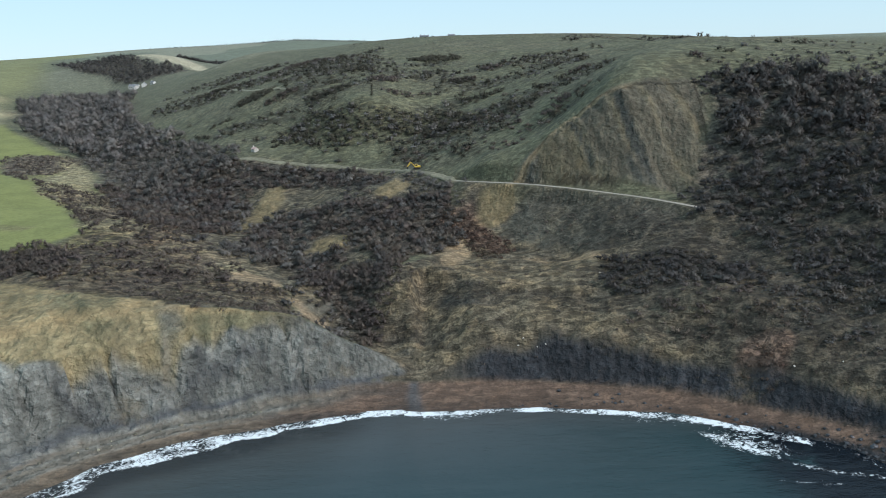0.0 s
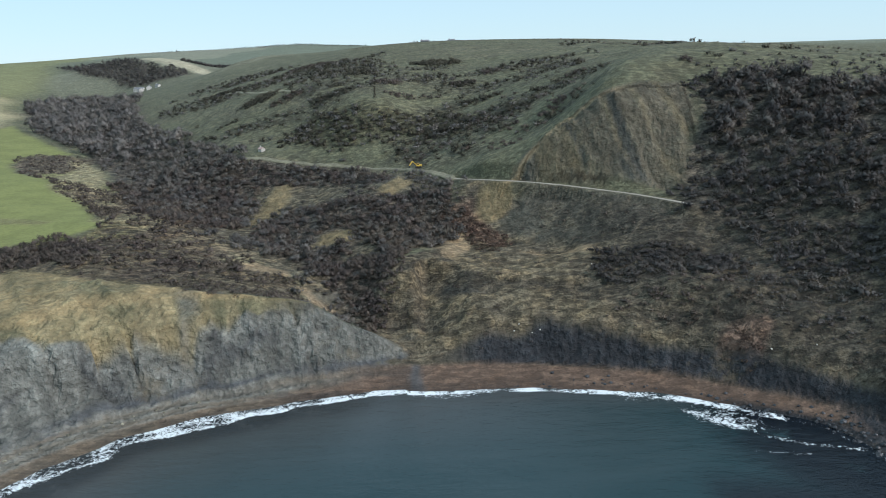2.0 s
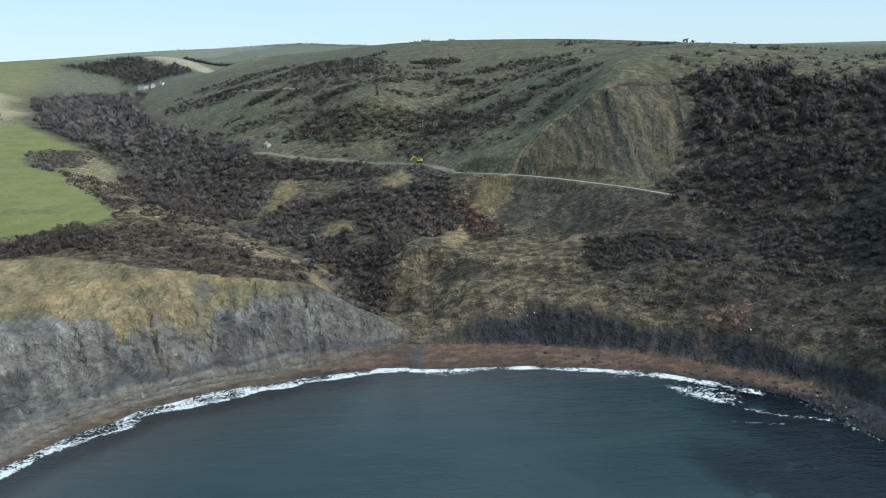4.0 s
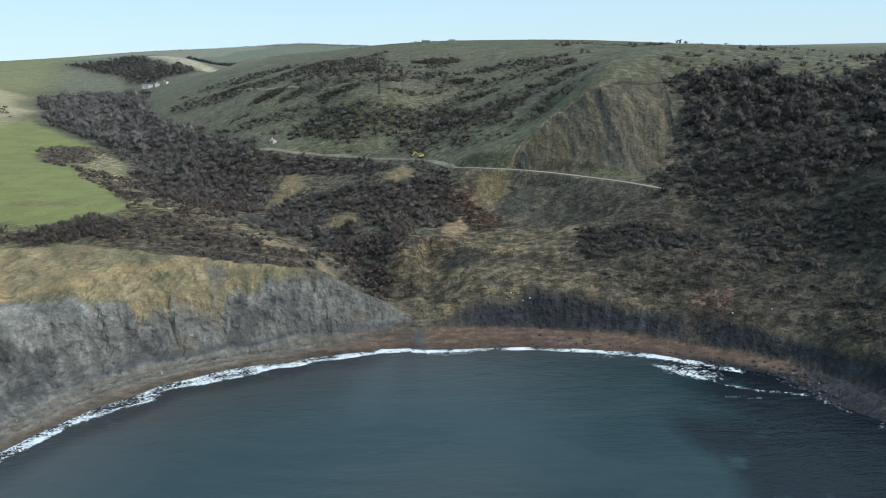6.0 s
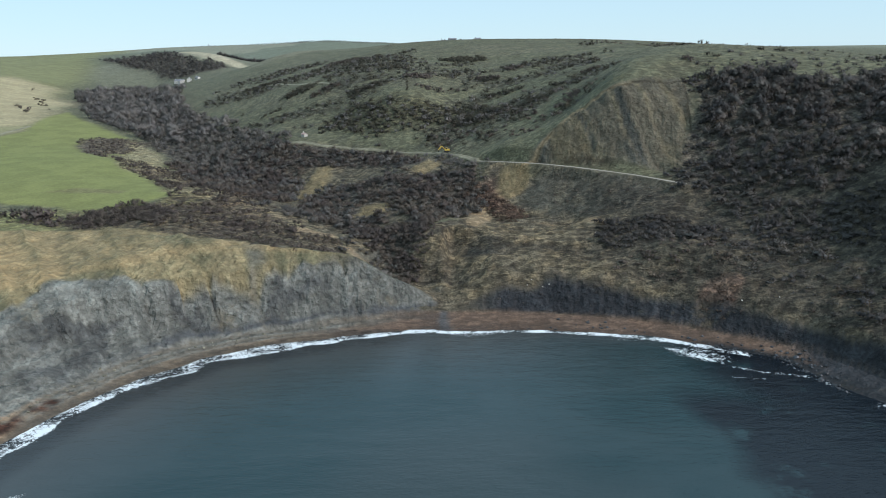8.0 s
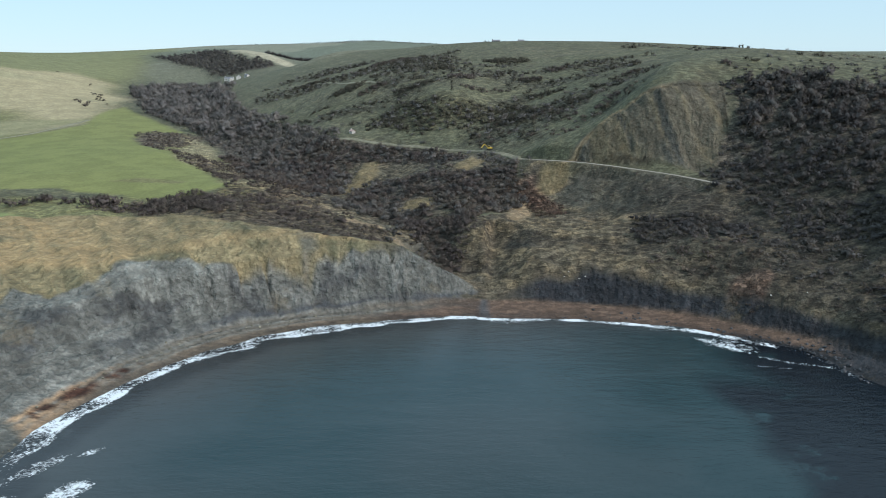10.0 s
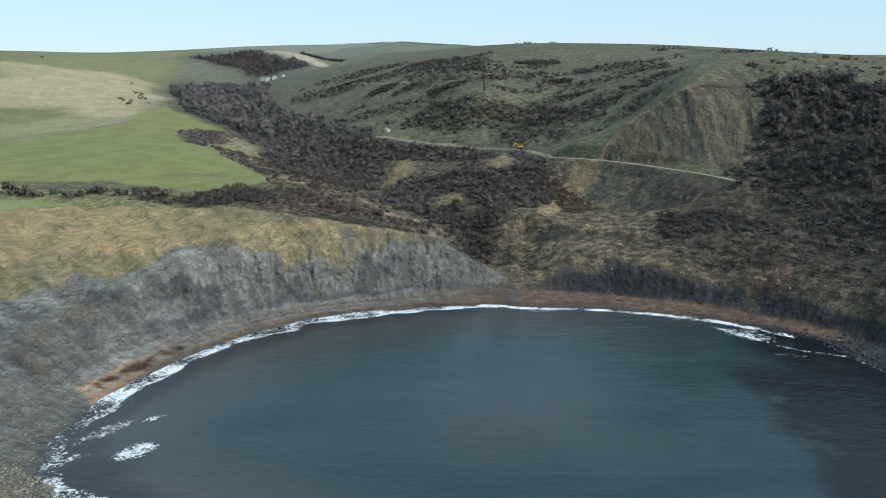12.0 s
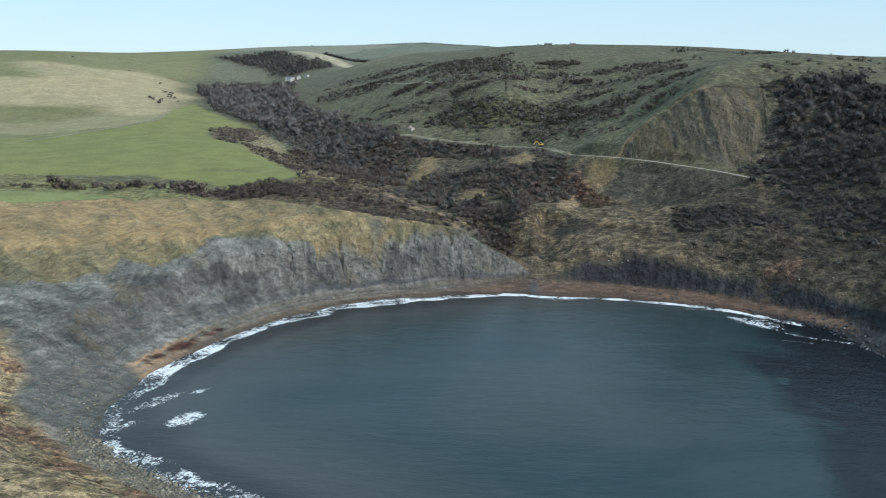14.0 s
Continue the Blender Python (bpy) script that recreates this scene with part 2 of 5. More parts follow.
# ---- stretches of the plan: what covers the ground ----
FIELD_GREEN = [(-507, 618), (-464, 693), (-447, 757), (-474, 849), (-483, 933), (-437, 861), (-354, 748), (-327, 718), (-354, 703), (-354, 664), (-321, 609), (-281, 568), (-259, 525), (-234, 500), (-178, 408), (-187, 378), (-223, 377), (-239, 387), (-283, 399), (-362, 398), (-600, 430), (-640, 620)]
SCRUB_PATCH = [(-368, 697), (-355, 720), (-300, 700), (-295, 669), (-295, 624), (-321, 609)]
DRY_BANK = [(-322, 704), (-283, 668), (-236, 558), (-229, 511), (-239, 513), (-268, 547), (-297, 645)]
DRY_STRIP = [(-720, 740), (-580, 740), (-543, 801), (-481, 761), (-452, 761), (-473, 710), (-526, 655), (-720, 640)]
NOTCH_THORN = [(-200, 339), (-208, 368), (-188, 378), (-167, 363), (-144, 320), (-158, 314)]
HILL_CUT = [(-616, 1112), (-591, 1089), (-532, 989), (-518, 951), (-565, 1016)]
FIELD_STRIP = [(-420, 345), (-324, 342), (-304, 342), (-259, 319), (-264, 310), (-303, 306), (-420, 292)]
FIELD_UPPER = [(-691, 828), (-556, 787), (-461, 794), (-483, 718), (-492, 645), (-520, 567), (-800, 600)]
DRY_HILL = [(-1000, 1030), (-785, 1049), (-900, 1180), (-767, 1217), (-751, 1319), (-657, 1248), (-528, 1043), (-495, 917), (-480, 853), (-453, 770), (-490, 765), (-590, 840), (-659, 852), (-1000, 880)]
PALE_HEAD = [(-600, 1700), (-560, 1640), (-500, 1545), (-455, 1500), (-415, 1470), (-395, 1490), (-430, 1560), (-480, 1620), (-560, 1720)]
PLANTATION = [(-797, 1774), (-710, 1764), (-640, 1740), (-580, 1640), (-510, 1540), (-450, 1480), (-425, 1440), (-440, 1415), (-499, 1425), (-551, 1481), (-618, 1577), (-703, 1659)]
VALLEY_WOOD = [(-550, 1100), (-592, 1270), (-575, 1410), (-423, 1154), (-326, 899), (-267, 769), (-198, 665), (-150, 590), (-140, 548), (-168, 535), (-208, 560), (-250, 610), (-294, 690), (-344, 763), (-418, 857)]
VALLEY_SCRUB = [(-150, 580), (-128, 520), (-118, 440), (-145, 405), (-204, 502), (-240, 580), (-200, 575), (-165, 550)]
EAST_BANK = [(-216, 629), (-137, 567), (-52, 516), (-29, 458), (-57, 489), (-87, 511), (-128, 522), (-133, 470), (-168, 501)]
THICKET = [(-110, 453), (-89, 478), (-46, 449), (-1, 432), (7, 406), (-4, 380), (-24, 367), (-42, 395), (-62, 376), (-84, 383), (-103, 412)]
MIDLAND = [(-216, 629), (-137, 572), (-52, 520), (-14, 468), (4, 438), (3, 372), (-24, 362), (-45, 300), (-70, 330), (-105, 385), (-160, 430), (-205, 520)]
RAVINE = [(-68, 351), (-39, 360), (-24, 358), (-25, 319), (-34, 299), (-47, 322), (-56, 337)]
CLIFFTOP_SCRUB = [(-245, 345), (-192, 365), (-175, 372), (-156, 382), (-131, 385), (-102, 356), (-68, 330), (-50, 310), (-69, 293), (-100, 291), (-135, 303), (-169, 318), (-210, 333)]
EAST_WOOD = [(128, 436), (129, 412), (121, 397), (114, 384), (108, 370), (111, 355), (128, 351), (139, 340), (157, 326), (166, 315), (260, 330), (300, 440), (267, 462), (233, 436), (210, 420), (195, 424), (185, 441), (160, 445)]
EAST_SCRUB = [(106, 360), (141, 345), (165, 315), (215, 302), (178, 272), (159, 289), (143, 293), (128, 301), (129, 316), (122, 336)]
DARK_MOUND = [(116, 286), (123, 292), (138, 293), (149, 284), (153, 275), (140, 276), (120, 279)]
GORSE = [(-128, 622), (-94, 627), (-51, 603), (5, 598), (29, 540), (14, 521), (-33, 556), (-70, 554), (-114, 590)]
HUMP = [(62, 341), (73, 337), (92, 335), (104, 332), (117, 318), (114, 302), (96, 302), (80, 308), (66, 303), (59, 313)]
BROWN_SLOPE = [(-260, 559), (-216, 540), (-131, 412), (-95, 374), (-72, 350), (-102, 356), (-145, 387), (-182, 415), (-239, 519)]
SCAR = [(31, 416), (44, 423), (60, 430), (74, 432), (88, 428), (105, 432), (128, 437), (127, 416), (113, 380), (92, 384), (56, 405), (37, 412)]
SLUMP_GRASS = [(-24, 294), (-25, 334), (-2, 371), (39, 367), (66, 340), (56, 310), (90, 300), (117, 319), (150, 282), (170, 230), (133, 235), (117, 249), (101, 262), (87, 270), (41, 287), (12, 292), (-9, 291)]
UNDERCLIFF = [(-30, 292), (-26, 330), (-2, 375), (8, 432), (40, 405), (108, 352), (150, 318), (200, 290), (220, 170), (150, 200), (135, 232), (104, 258), (84, 270), (40, 285), (8, 288), (-16, 290)]
LOWER_SCARP = [(26, 396), (40, 405), (68, 392), (100, 365), (99, 350), (73, 352), (35, 380)]
DARK_SCARP = [(118, 287), (132, 291), (150, 280), (143, 265), (118, 272)]
BARE = [[(-117, 451), (-113, 521), (-100, 520), (-99, 500), (-108, 460)], [(-74, 400), (-67, 415), (-49, 408), (-51, 393)], [(13, 403), (17, 418), (32, 412), (30, 403), (18, 396)], [(-42, 447), (-29, 474), (-19, 453), (-31, 437)]]
RUST = [[(-3, 411), (10, 410), (29, 380), (21, 371), (5, 390)], [(96, 268), (104, 276), (112, 268), (104, 258)]]
TAN = [[(-9, 369), (6, 390), (11, 371), (1, 355)], [(33, 365), (53, 360), (68, 342), (61, 338), (40, 355)], [(-96, 345), (-91, 366), (-76, 355), (-72, 335), (-83, 332)], [(-70, 328), (-61, 330), (-47, 321), (-48, 310), (-60, 317)]]
OCHRE = [(-290, 150), (-245, 180), (-231, 179), (-219, 185), (-205, 198), (-207, 214), (-197, 213), (-189, 211), (-177, 226), (-172, 240), (-151, 255), (-139, 252), (-125, 258), (-109, 267), (-97, 271), (-88, 277), (-68, 284), (-46, 291), (-52, 294), (-71, 290), (-96, 289), (-118, 295), (-150, 303), (-192, 324), (-254, 326), (-330, 306), (-450, 285), (-340, 150)]
HEADLAND = [(-210, 130), (-185, 104), (-174, 88), (-160, 80), (-144, 68), (-120, 55), (-98, 46), (-74, 31), (-72, 10), (-120, -60), (-300, -100), (-300, 130)]
WEED = [(-166, 147), (-159, 175), (-147, 204), (-141, 203), (-156, 168), (-161, 145)]


def within(poly, x, y, soft=3.0, wobble=3.0):
    """1 inside a stretch of the plan, 0 outside, with an uneven, soft edge."""
    px, py = np.array(poly, float).T
    box = (x > px.min() - 40) & (x < px.max() + 40) & (y > py.min() - 40) & (y < py.max() + 40)
    out = np.zeros(np.shape(x))
    if not box.any():
        return out
    u, v = x[box], y[box]
    near, inside = np.full(u.shape, 1e18), np.zeros(u.shape, bool)
    for ax, ay, bx, by in zip(px, py, np.roll(px, -1), np.roll(py, -1)):
        ex, ey = bx - ax, by - ay
        s = np.clip(((u - ax) * ex + (v - ay) * ey) / (ex * ex + ey * ey), 0, 1)
        near = np.minimum(near, (u - ax - s * ex) ** 2 + (v - ay - s * ey) ** 2)
        if ay != by:
            inside ^= ((ay > v) != (by > v)) & (u < ex * (v - ay) / ey + ax)
    d = np.where(inside, 1, -1) * np.sqrt(near) + wobble * 1.6 * rough(u, v, 6 * soft, 3, 77)
    out[box] = smooth(-soft, soft, d)
    return out


# The foot of the cliffs round the bay: x, y, beach width, then the face above it:
# apron slope up to a height, steep slope up to a height, upper slope
COAST_WEST = [
    (-900, -700, 20, 0.6, 20, 1.5, 40, 0.4), (-300, -160, 20, 0.6, 14, 0.8, 20, 0.3), (-120, -60, 16, 0.5, 8, 0.6, 14, 0.3), (-72, 12, 12, 0.5, 8, 0.7, 12, 0.3),
    (-74, 30, 11, 0.5, 8, 0.7, 12, 0.3), (-98, 45, 9, 0.45, 8, 0.7, 14, 0.3), (-120, 54, 9, 0.45, 8, 0.7, 14, 0.3), (-144, 67, 9, 0.4, 8, 0.7, 14, 0.3),
    (-157, 82, 9, 0.3, 7, 0.7, 14, 0.3), (-166, 104, 9, 0.26, 10, 0.5, 15, 0.30), (-168, 140, 9, 0.40, 11, 0.60, 17, 0.13),
]
COAST_NORTH = [
    (-163, 168, 11, 0.42, 11, 0.8, 18, 0.14), (-151, 200, 12, 0.5, 11, 1.2, 22, 0.20), (-138, 224, 13, 0.55, 12, 2.4, 26, 0.40), (-119, 247, 13, 0.9, 9, 2.6, 26, 0.45),
    (-92, 263, 12, 1.4, 8, 2.6, 28, 0.5), (-60, 275, 12, 1.4, 7, 2.4, 27, 0.8), (-34, 284, 13, 1.5, 6, 2.2, 18, 1.2), (-20, 288, 16, 0.8, 5, 1.2, 9, 0.8), (-12, 288, 18, 0.35, 4, 0.5, 7, 0.4),
    (8, 288, 17, 0.8, 5, 1.3, 15, 0.5),
]
COAST_EAST = [
    (31, 287, 16, 1.3, 8, 1.55, 18, 0.4), (55, 281, 15, 1.3, 8, 1.55, 17, 0.5), (80, 272, 12, 1.3, 7, 1.55, 14, 0.9), (95, 263, 11, 1.3, 7, 1.55, 14, 0.9),
    (108, 254, 10, 1.3, 6, 1.55, 13, 0.9), (128, 240, 10, 1.3, 6, 1.55, 12, 0.8), (139, 222, 14, 1.3, 6, 1.55, 13, 0.7), (158, 190, 16, 1.3, 6, 1.55, 14, 0.7),
    (215, 110, 20, 1.2, 8, 2, 20, 0.6), (420, -60, 20, 1.2, 10, 2, 30, 0.6), (1500, -700, 20, 1.2, 10, 2, 30, 0.6),
]
COAST = COAST_WEST + COAST_NORTH + COAST_EAST

# Heights along the lines that shape the land behind the cliffs: x, y, z
CLIFF_EDGE = [(-420, 270, 34), (-323, 296, 34), (-254, 318, 34), (-192, 318, 35), (-150, 296, 36), (-118, 288, 36), (-96, 278, 35), (-71, 281, 33), (-52, 285, 29), (-40, 290, 20), (-26, 294, 13)]
PLATEAU = [(-334, 345, 34), (-261, 345, 35), (-221, 385, 36), (-189, 440, 38), (-177, 404, 40), (-150, 330, 39), (-272, 560, 40), (-417, 430, 36), (-332, 440, 39), (-672, 800, 47), (-501, 750, 44), (-473, 900, 51), (-359, 760, 44)]
WEST_SLOPE = [(-114, 330, 33), (-129, 380, 33), (-106, 390, 30), (-145, 430, 35), (-80, 330, 29), (-57, 350, 27)]
STREAM = [(-13, 292, 3), (-26, 306, 9), (-40, 326, 15), (-60, 362, 20), (-90, 410, 23), (-122, 462, 25), (-165, 535, 29), (-230, 630, 34), (-290, 740, 41), (-370, 940, 51), (-470, 1250, 60), (-573, 1500, 66), (-560, 2000, 85)]
WEST_HILL = [(-645, 1130, 66), (-800, 1100, 88), (-900, 1250, 108), (-1149, 1400, 115), (-1011, 1650, 113), (-823, 1900, 112), (-1500, 1200, 106), (-900, 700, 50), (-700, 400, 40), (-569, 1640, 114), (-526, 1600, 112), (-479, 1560, 108), (-440, 1520, 97), (-413, 1490, 88), (-640, 1700, 111), (-1300, 500, 60)]
SLUMP = [(0, 297, 17), (0, 312, 24), (1, 345, 29), (1, 370, 30), (1, 400, 33), (41, 298, 18), (43, 312, 24), (47, 335, 29), (51, 365, 30), (53, 382, 39), (96, 285, 28), (112, 332, 36), (133, 290, 28), (153, 318, 42), (86, 277, 17), (117, 256, 13), (-27, 330, 28), (-26, 400, 36), (-62, 405, 28), (-43, 450, 45), (80, 310, 31)]
TRACK_SHELF = [(163, 342, 57), (108, 356, 50), (75, 381, 52), (35, 411, 54), (-1, 450, 51), (-18, 487, 52), (-50, 520, 50), (-86, 545, 51), (-130, 575, 53), (-175, 590, 44)]
SCAR_FOOT = [(50, 408, 57), (70, 396, 56), (103, 388, 57), (128, 378, 59)]
SCAR_HEAD = [(44, 417, 65), (58, 424, 78), (73, 426, 87), (86, 421, 95), (105, 426, 96), (126, 431, 96)]
BESIDE_SCAR = [(18, 436, 61), (44, 450, 73), (66, 460, 87), (28, 480, 71), (140, 405, 84), (155, 385, 74), (10, 500, 66)]
EAST_HILL = [(168, 375, 74), (196, 420, 96), (97, 458, 110), (136, 450, 105), (156, 470, 112), (239, 470, 108), (-18, 540, 62), (-19, 600, 75), (-50, 610, 88), (73, 520, 95), (98, 700, 110), (-10, 780, 107), (-119, 620, 61), (-136, 709, 86), (-136, 850, 104), (-268, 875, 70), (40, 560, 85), (120, 560, 112)]
RIDGE = [(133, 950, 126), (-12, 1000, 127), (-117, 1100, 122), (196, 650, 119), (284, 560, 110), (450, 500, 93), (700, 300, 80), (450, 250, 65), (300, 250, 52), (400, 900, 108), (1200, 600, 85), (1200, 1500, 100), (-323, 1180, 92), (-323, 1330, 108), (-301, 1400, 115), (-243, 1400, 118), (-170, 1350, 121), (-115, 1250, 126), (-240, 1150, 104), (0, 1800, 114), (-300, 2200, 106)]
FAR = [(-1129, 2800, 106), (-700, 2700, 104), (-380, 2900, 108), (-600, 3600, 151), (-330, 3600, 137), (-800, 3600, 143), (-1000, 3600, 139), (-1300, 3600, 133), (-1700, 3400, 112), (-1400, 2100, 113), (0, 3500, 118), (1200, 3500, 98), (-2500, 3000, 95), (-2800, 1200, 90), (2500, 1500, 90), (2500, 0, 85), (0, 4600, 110), (-2600, 4600, 90), (2600, 4600, 90), (-1000, 4600, 112), (-2800, 0, 60), (-1200, 100, 40), (-800, -200, 35), (900, 0, 80)]
TRACK_LINE = [(4, 441, 51.8), (18, 427, 53.0), (30, 416, 53.8), (43, 408, 53.8), (57, 399.5, 53.3), (73, 388, 52.5), (88, 377.5, 51.6), (100, 367, 50.6), (110, 356, 49.8)]
# Dark clefts that cut the western cliff: x, y, depth, width
CLEFTS = [(-137, 249, 2.4, 1.0), (-113, 262, 2.2, 0.9), (-171, 232, 1.8, 0.9), (-87, 272, 1.3, 0.7), (-56, 283, 1.3, 0.7)]
MARKS = np.array(CLIFF_EDGE + PLATEAU + WEST_SLOPE + STREAM + WEST_HILL + SLUMP + TRACK_SHELF + SCAR_FOOT + SCAR_HEAD + BESIDE_SCAR + EAST_HILL + RIDGE + FAR, float)


def spline_weights():
    """Thin-plate spline through the marks, on plan distances drawn in with range."""
    p = squeeze(MARKS[:, 0], MARKS[:, 1])
    n = len(p)
    r2 = ((p[:, None] - p[None]) ** 2).sum(-1)
    k = 0.5 * r2 * np.log(r2 + 1e-9) + np.eye(n) * 0.0015
    q = np.column_stack([np.ones(n), p])
    m = np.zeros((n + 3, n + 3))
    m[:n, :n], m[:n, n:], m[n:, :n] = k, q, q.T
    return np.linalg.solve(m, np.concatenate([MARKS[:, 2], np.zeros(3)])), p


def squeeze(x, y):
    """Plan places about the bay, with far distances shortened so that the far land bends gently."""
    dx, dy = np.asarray(x, float) / 100, (np.asarray(y, float) - 250) / 100
    r = np.hypot(dx, dy) + 1e-9
    s = np.where(r > 2, (2 + 2.2 * np.log(np.maximum(r, 2) / 2 * 0.9 + 0.1)) / r, 1.0)
    return np.stack([dx * s, dy * s], -1)


SPLINE, SPLINE_AT = spline_weights()


def upland(x, y):
    q = squeeze(x, y)
    out = SPLINE[-3] + SPLINE[-2] * q[..., 0] + SPLINE[-1] * q[..., 1]
    for (px, py), w in zip(SPLINE_AT, SPLINE[:-3]):
        r2 = (q[..., 0] - px) ** 2 + (q[..., 1] - py) ** 2
        out = out + w * 0.5 * r2 * np.log(r2 + 1e-9)
    return out


def shore(x, y):
    """How far inland of the cliff foot (sea: minus), and the coast's profile numbers there."""
    x, y = np.asarray(x, float), np.asarray(y, float)
    best, prof = np.full(x.shape, 1e18), np.zeros(x.shape + (6,))
    inside = np.zeros(x.shape, bool)
    ring = [c[:2] for c in COAST] + [(9000, -9000), (-9000, -9000)]
    for (ax, ay), (bx, by) in zip(ring, ring[1:] + ring[:1]):
        if ay != by:
            cross = (ay > y) != (by > y)
            inside ^= cross & (x < (bx - ax) * (y - ay) / (by - ay) + ax)
    c = np.array(COAST, float)
    for a, b in zip(c[:-1], c[1:]):
        ex, ey = b[0] - a[0], b[1] - a[1]
        s = np.clip(((x - a[0]) * ex + (y - a[1]) * ey) / (ex * ex + ey * ey), 0, 1)
        d2 = (x - a[0] - s * ex) ** 2 + (y - a[1] - s * ey) ** 2
        near = d2 < best
        best = np.where(near, d2, best)
        prof = np.where(near[..., None], a[2:] + s[..., None] * (b[2:] - a[2:]), prof)
    return np.where(inside, -1, 1) * np.sqrt(best), prof


def round_bay(x, y):
    """Metres along the cliffs, counted as an angle about the middle of the bay."""
    return 170 * np.arctan2(y - 110, -x - 10)


def gully(x, y):
    """Metres across the runnels of the ochre slope, which drain towards the mouth of the bay."""
    return 330 * np.arctan2(x - 20, y + 60)


def terracettes(x, y):
    """Wavy ledges of slumped turf that run across the slope, 1 on a tread's edge, -1 in the step below."""
    wave = 0.22 * x + 9 * rough(x, y, 60, 2, 33) + 2.0 * rough(x, y, 13, 2, 37)
    return rough(0.22 * x + 0.1 * y, y + wave, 6.5, 2, 31, True, 0.5)


def land(x, y, fine=True):
    """The height of the ground over the sea."""
    x, y = np.asarray(x, float), np.asarray(y, float)
    d, p = shore(x, y)
    width, ka, za, kb, zb, kc = (p[..., i] for i in range(6))
    top = upland(x, y)
    # an unseen hill added to the east to shade the slopes below it
    top = top + 118 * np.exp(-((x - 335) / 75) ** 2 / 2 - ((y - 215) / 85) ** 2 / 2)
    near = 1 - smooth(420, 900, np.hypot(x, y - 250))
    if fine:
        hilly = smooth(4, 30, d)
        top = top + near * hilly * (2.0 * rough(x, y, 38, 4, 3) + 0.6 * rough(x, y, 8, 3, 5)) * (1 - 0.97 * within(FIELD_GREEN, x, y, 6, 1))
        scar = within(SCAR, x, y, 5, 3)
        run = x + 0.30 * (y - 400) + 2.5 * rough(x, y, 20, 2, 41)
        top = top + scar * (2.8 * rough(run, 0.2 * y, 9, 3, 43, True, 0.6) - 0.4 + 0.8 * rough(x, y, 9, 3, 44))
        for patch in BARE:
            top = top + within(patch, x, y, 4, 3) * 0.9 * rough(x + 0.4 * y, 0.3 * y, 4.5, 3, 47, True)
        for cx, cy, depth, gap in CLEFTS:
            u, v = (x - cx) * 0.83 + (y - cy) * 0.55, (y - cy) * 0.83 - (x - cx) * 0.55
            d = d - depth * np.exp(-((u + 0.25 * v) / gap) ** 2) * smooth(0, 3, d) * smooth(22, 12, np.abs(v))
        face = smooth(0, 4, d)
        run = round_bay(x, y) + 4.0 * rough(x, y, 16, 3, 208)
        cell = np.floor(run / 12.0)
        slant = (run / 12.0 - cell) - 0.5
        d = d + face * smooth(-30, -50, x) * smooth(0.7, 2, kb) * ((lattice(cell, cell * 0, 209) - 0.5) * 1.4 + slant * 2.6 * (lattice(cell, cell * 0 + 3, 210) - 0.25))
        crag = rough(x, y, 26, 3, 11, True) * smooth(0.7, 2, kb) * np.where(x < -25, 1.9, 1.3)
        d = d + face * (crag + 0.9 * rough(x, y, 7, 3, 13) - 0.8) + (1 - face) * 1.6 * rough(x, y, 18, 3, 17)
    beach = 2.5 + np.minimum(d, 0) * 2.5 / width
    beach = np.where(beach < 0, np.maximum(beach * 0.6, -9), beach)
    dp = np.maximum(d, 0)
    da = (za - 2.5) / ka
    db = (zb - za) / kb
    cliff = 2.5 + np.minimum(dp, da) * ka + np.clip(dp - da, 0, db) * kb + np.maximum(dp - da - db, 0) * kc + np.maximum(dp - 45, 0) * 1.2 * smooth(0.33, 0.45, kc)
    top = np.maximum(top, 2.5)
    # a soft lip where the face meets the land above
    k = 0.8
    lip = np.minimum(cliff, top) - np.maximum(k - np.abs(cliff - top), 0) ** 2 / (4 * k)
    h = np.where(d > 0, lip, beach)
    if not fine:
        return h
    # relief of the faces and of the slipped ground
    onface = smooth(0.3, 2.5, top - cliff) * smooth(0.5, 4, d) * smooth(-14, -26, x) * near
    along = gully(x, y)
    ochre = within(OCHRE, x, y, 4, 3) * smooth(4, 12, d)
    shale = onface * (1 - ochre)
    h = h + shale * (0.7 * rough(x, y, 12, 3, 201, True, 0.5) + 0.35 * np.sin(2.1 * (h + 2.2 * rough(x, y, 40, 3, 203))))
    h = h + ochre * (2.3 * rough(along + 3 * rough(x, y, 20, 2, 211), y * 0.12, 13, 3, 204, True, 0.5) + 0.7 * rough(x, y, 8, 3, 205))
    under = within(UNDERCLIFF, x, y, 7, 5) * smooth(3, 14, d)
    ripple = terracettes(x, y)
    slip = within(SLUMP_GRASS, x, y, 6, 5)
    h = h + under * (0.7 + 0.9 * slip) * ripple + under * (3.0 * rough(x, y, 26, 4, 35) + 0.4 * rough(x, y, 5, 2, 36))
    # the shelf cut for the track
    t = np.array(TRACK_LINE, float)
    gap2, level = np.full(np.shape(x), 1e9), np.zeros(np.shape(x))
    for a, b in zip(t[:-1], t[1:]):
        ex, ey = b[0] - a[0], b[1] - a[1]
        q = np.clip(((x - a[0]) * ex + (y - a[1]) * ey) / (ex * ex + ey * ey), 0, 1)
        d2 = (x - a[0] - q * ex) ** 2 + (y - a[1] - q * ey) ** 2
        level = np.where(d2 < gap2, a[2] + q * (b[2] - a[2]), level)
        gap2 = np.minimum(gap2, d2)
    bed = smooth(6.0, 2.8, np.sqrt(gap2))
    h = h * (1 - bed) + level * bed
    dark = smooth(0.3, 2.0, top - cliff) * smooth(0.5, 3, d) * smooth(-10, 10, x) * smooth(30, 12, d)
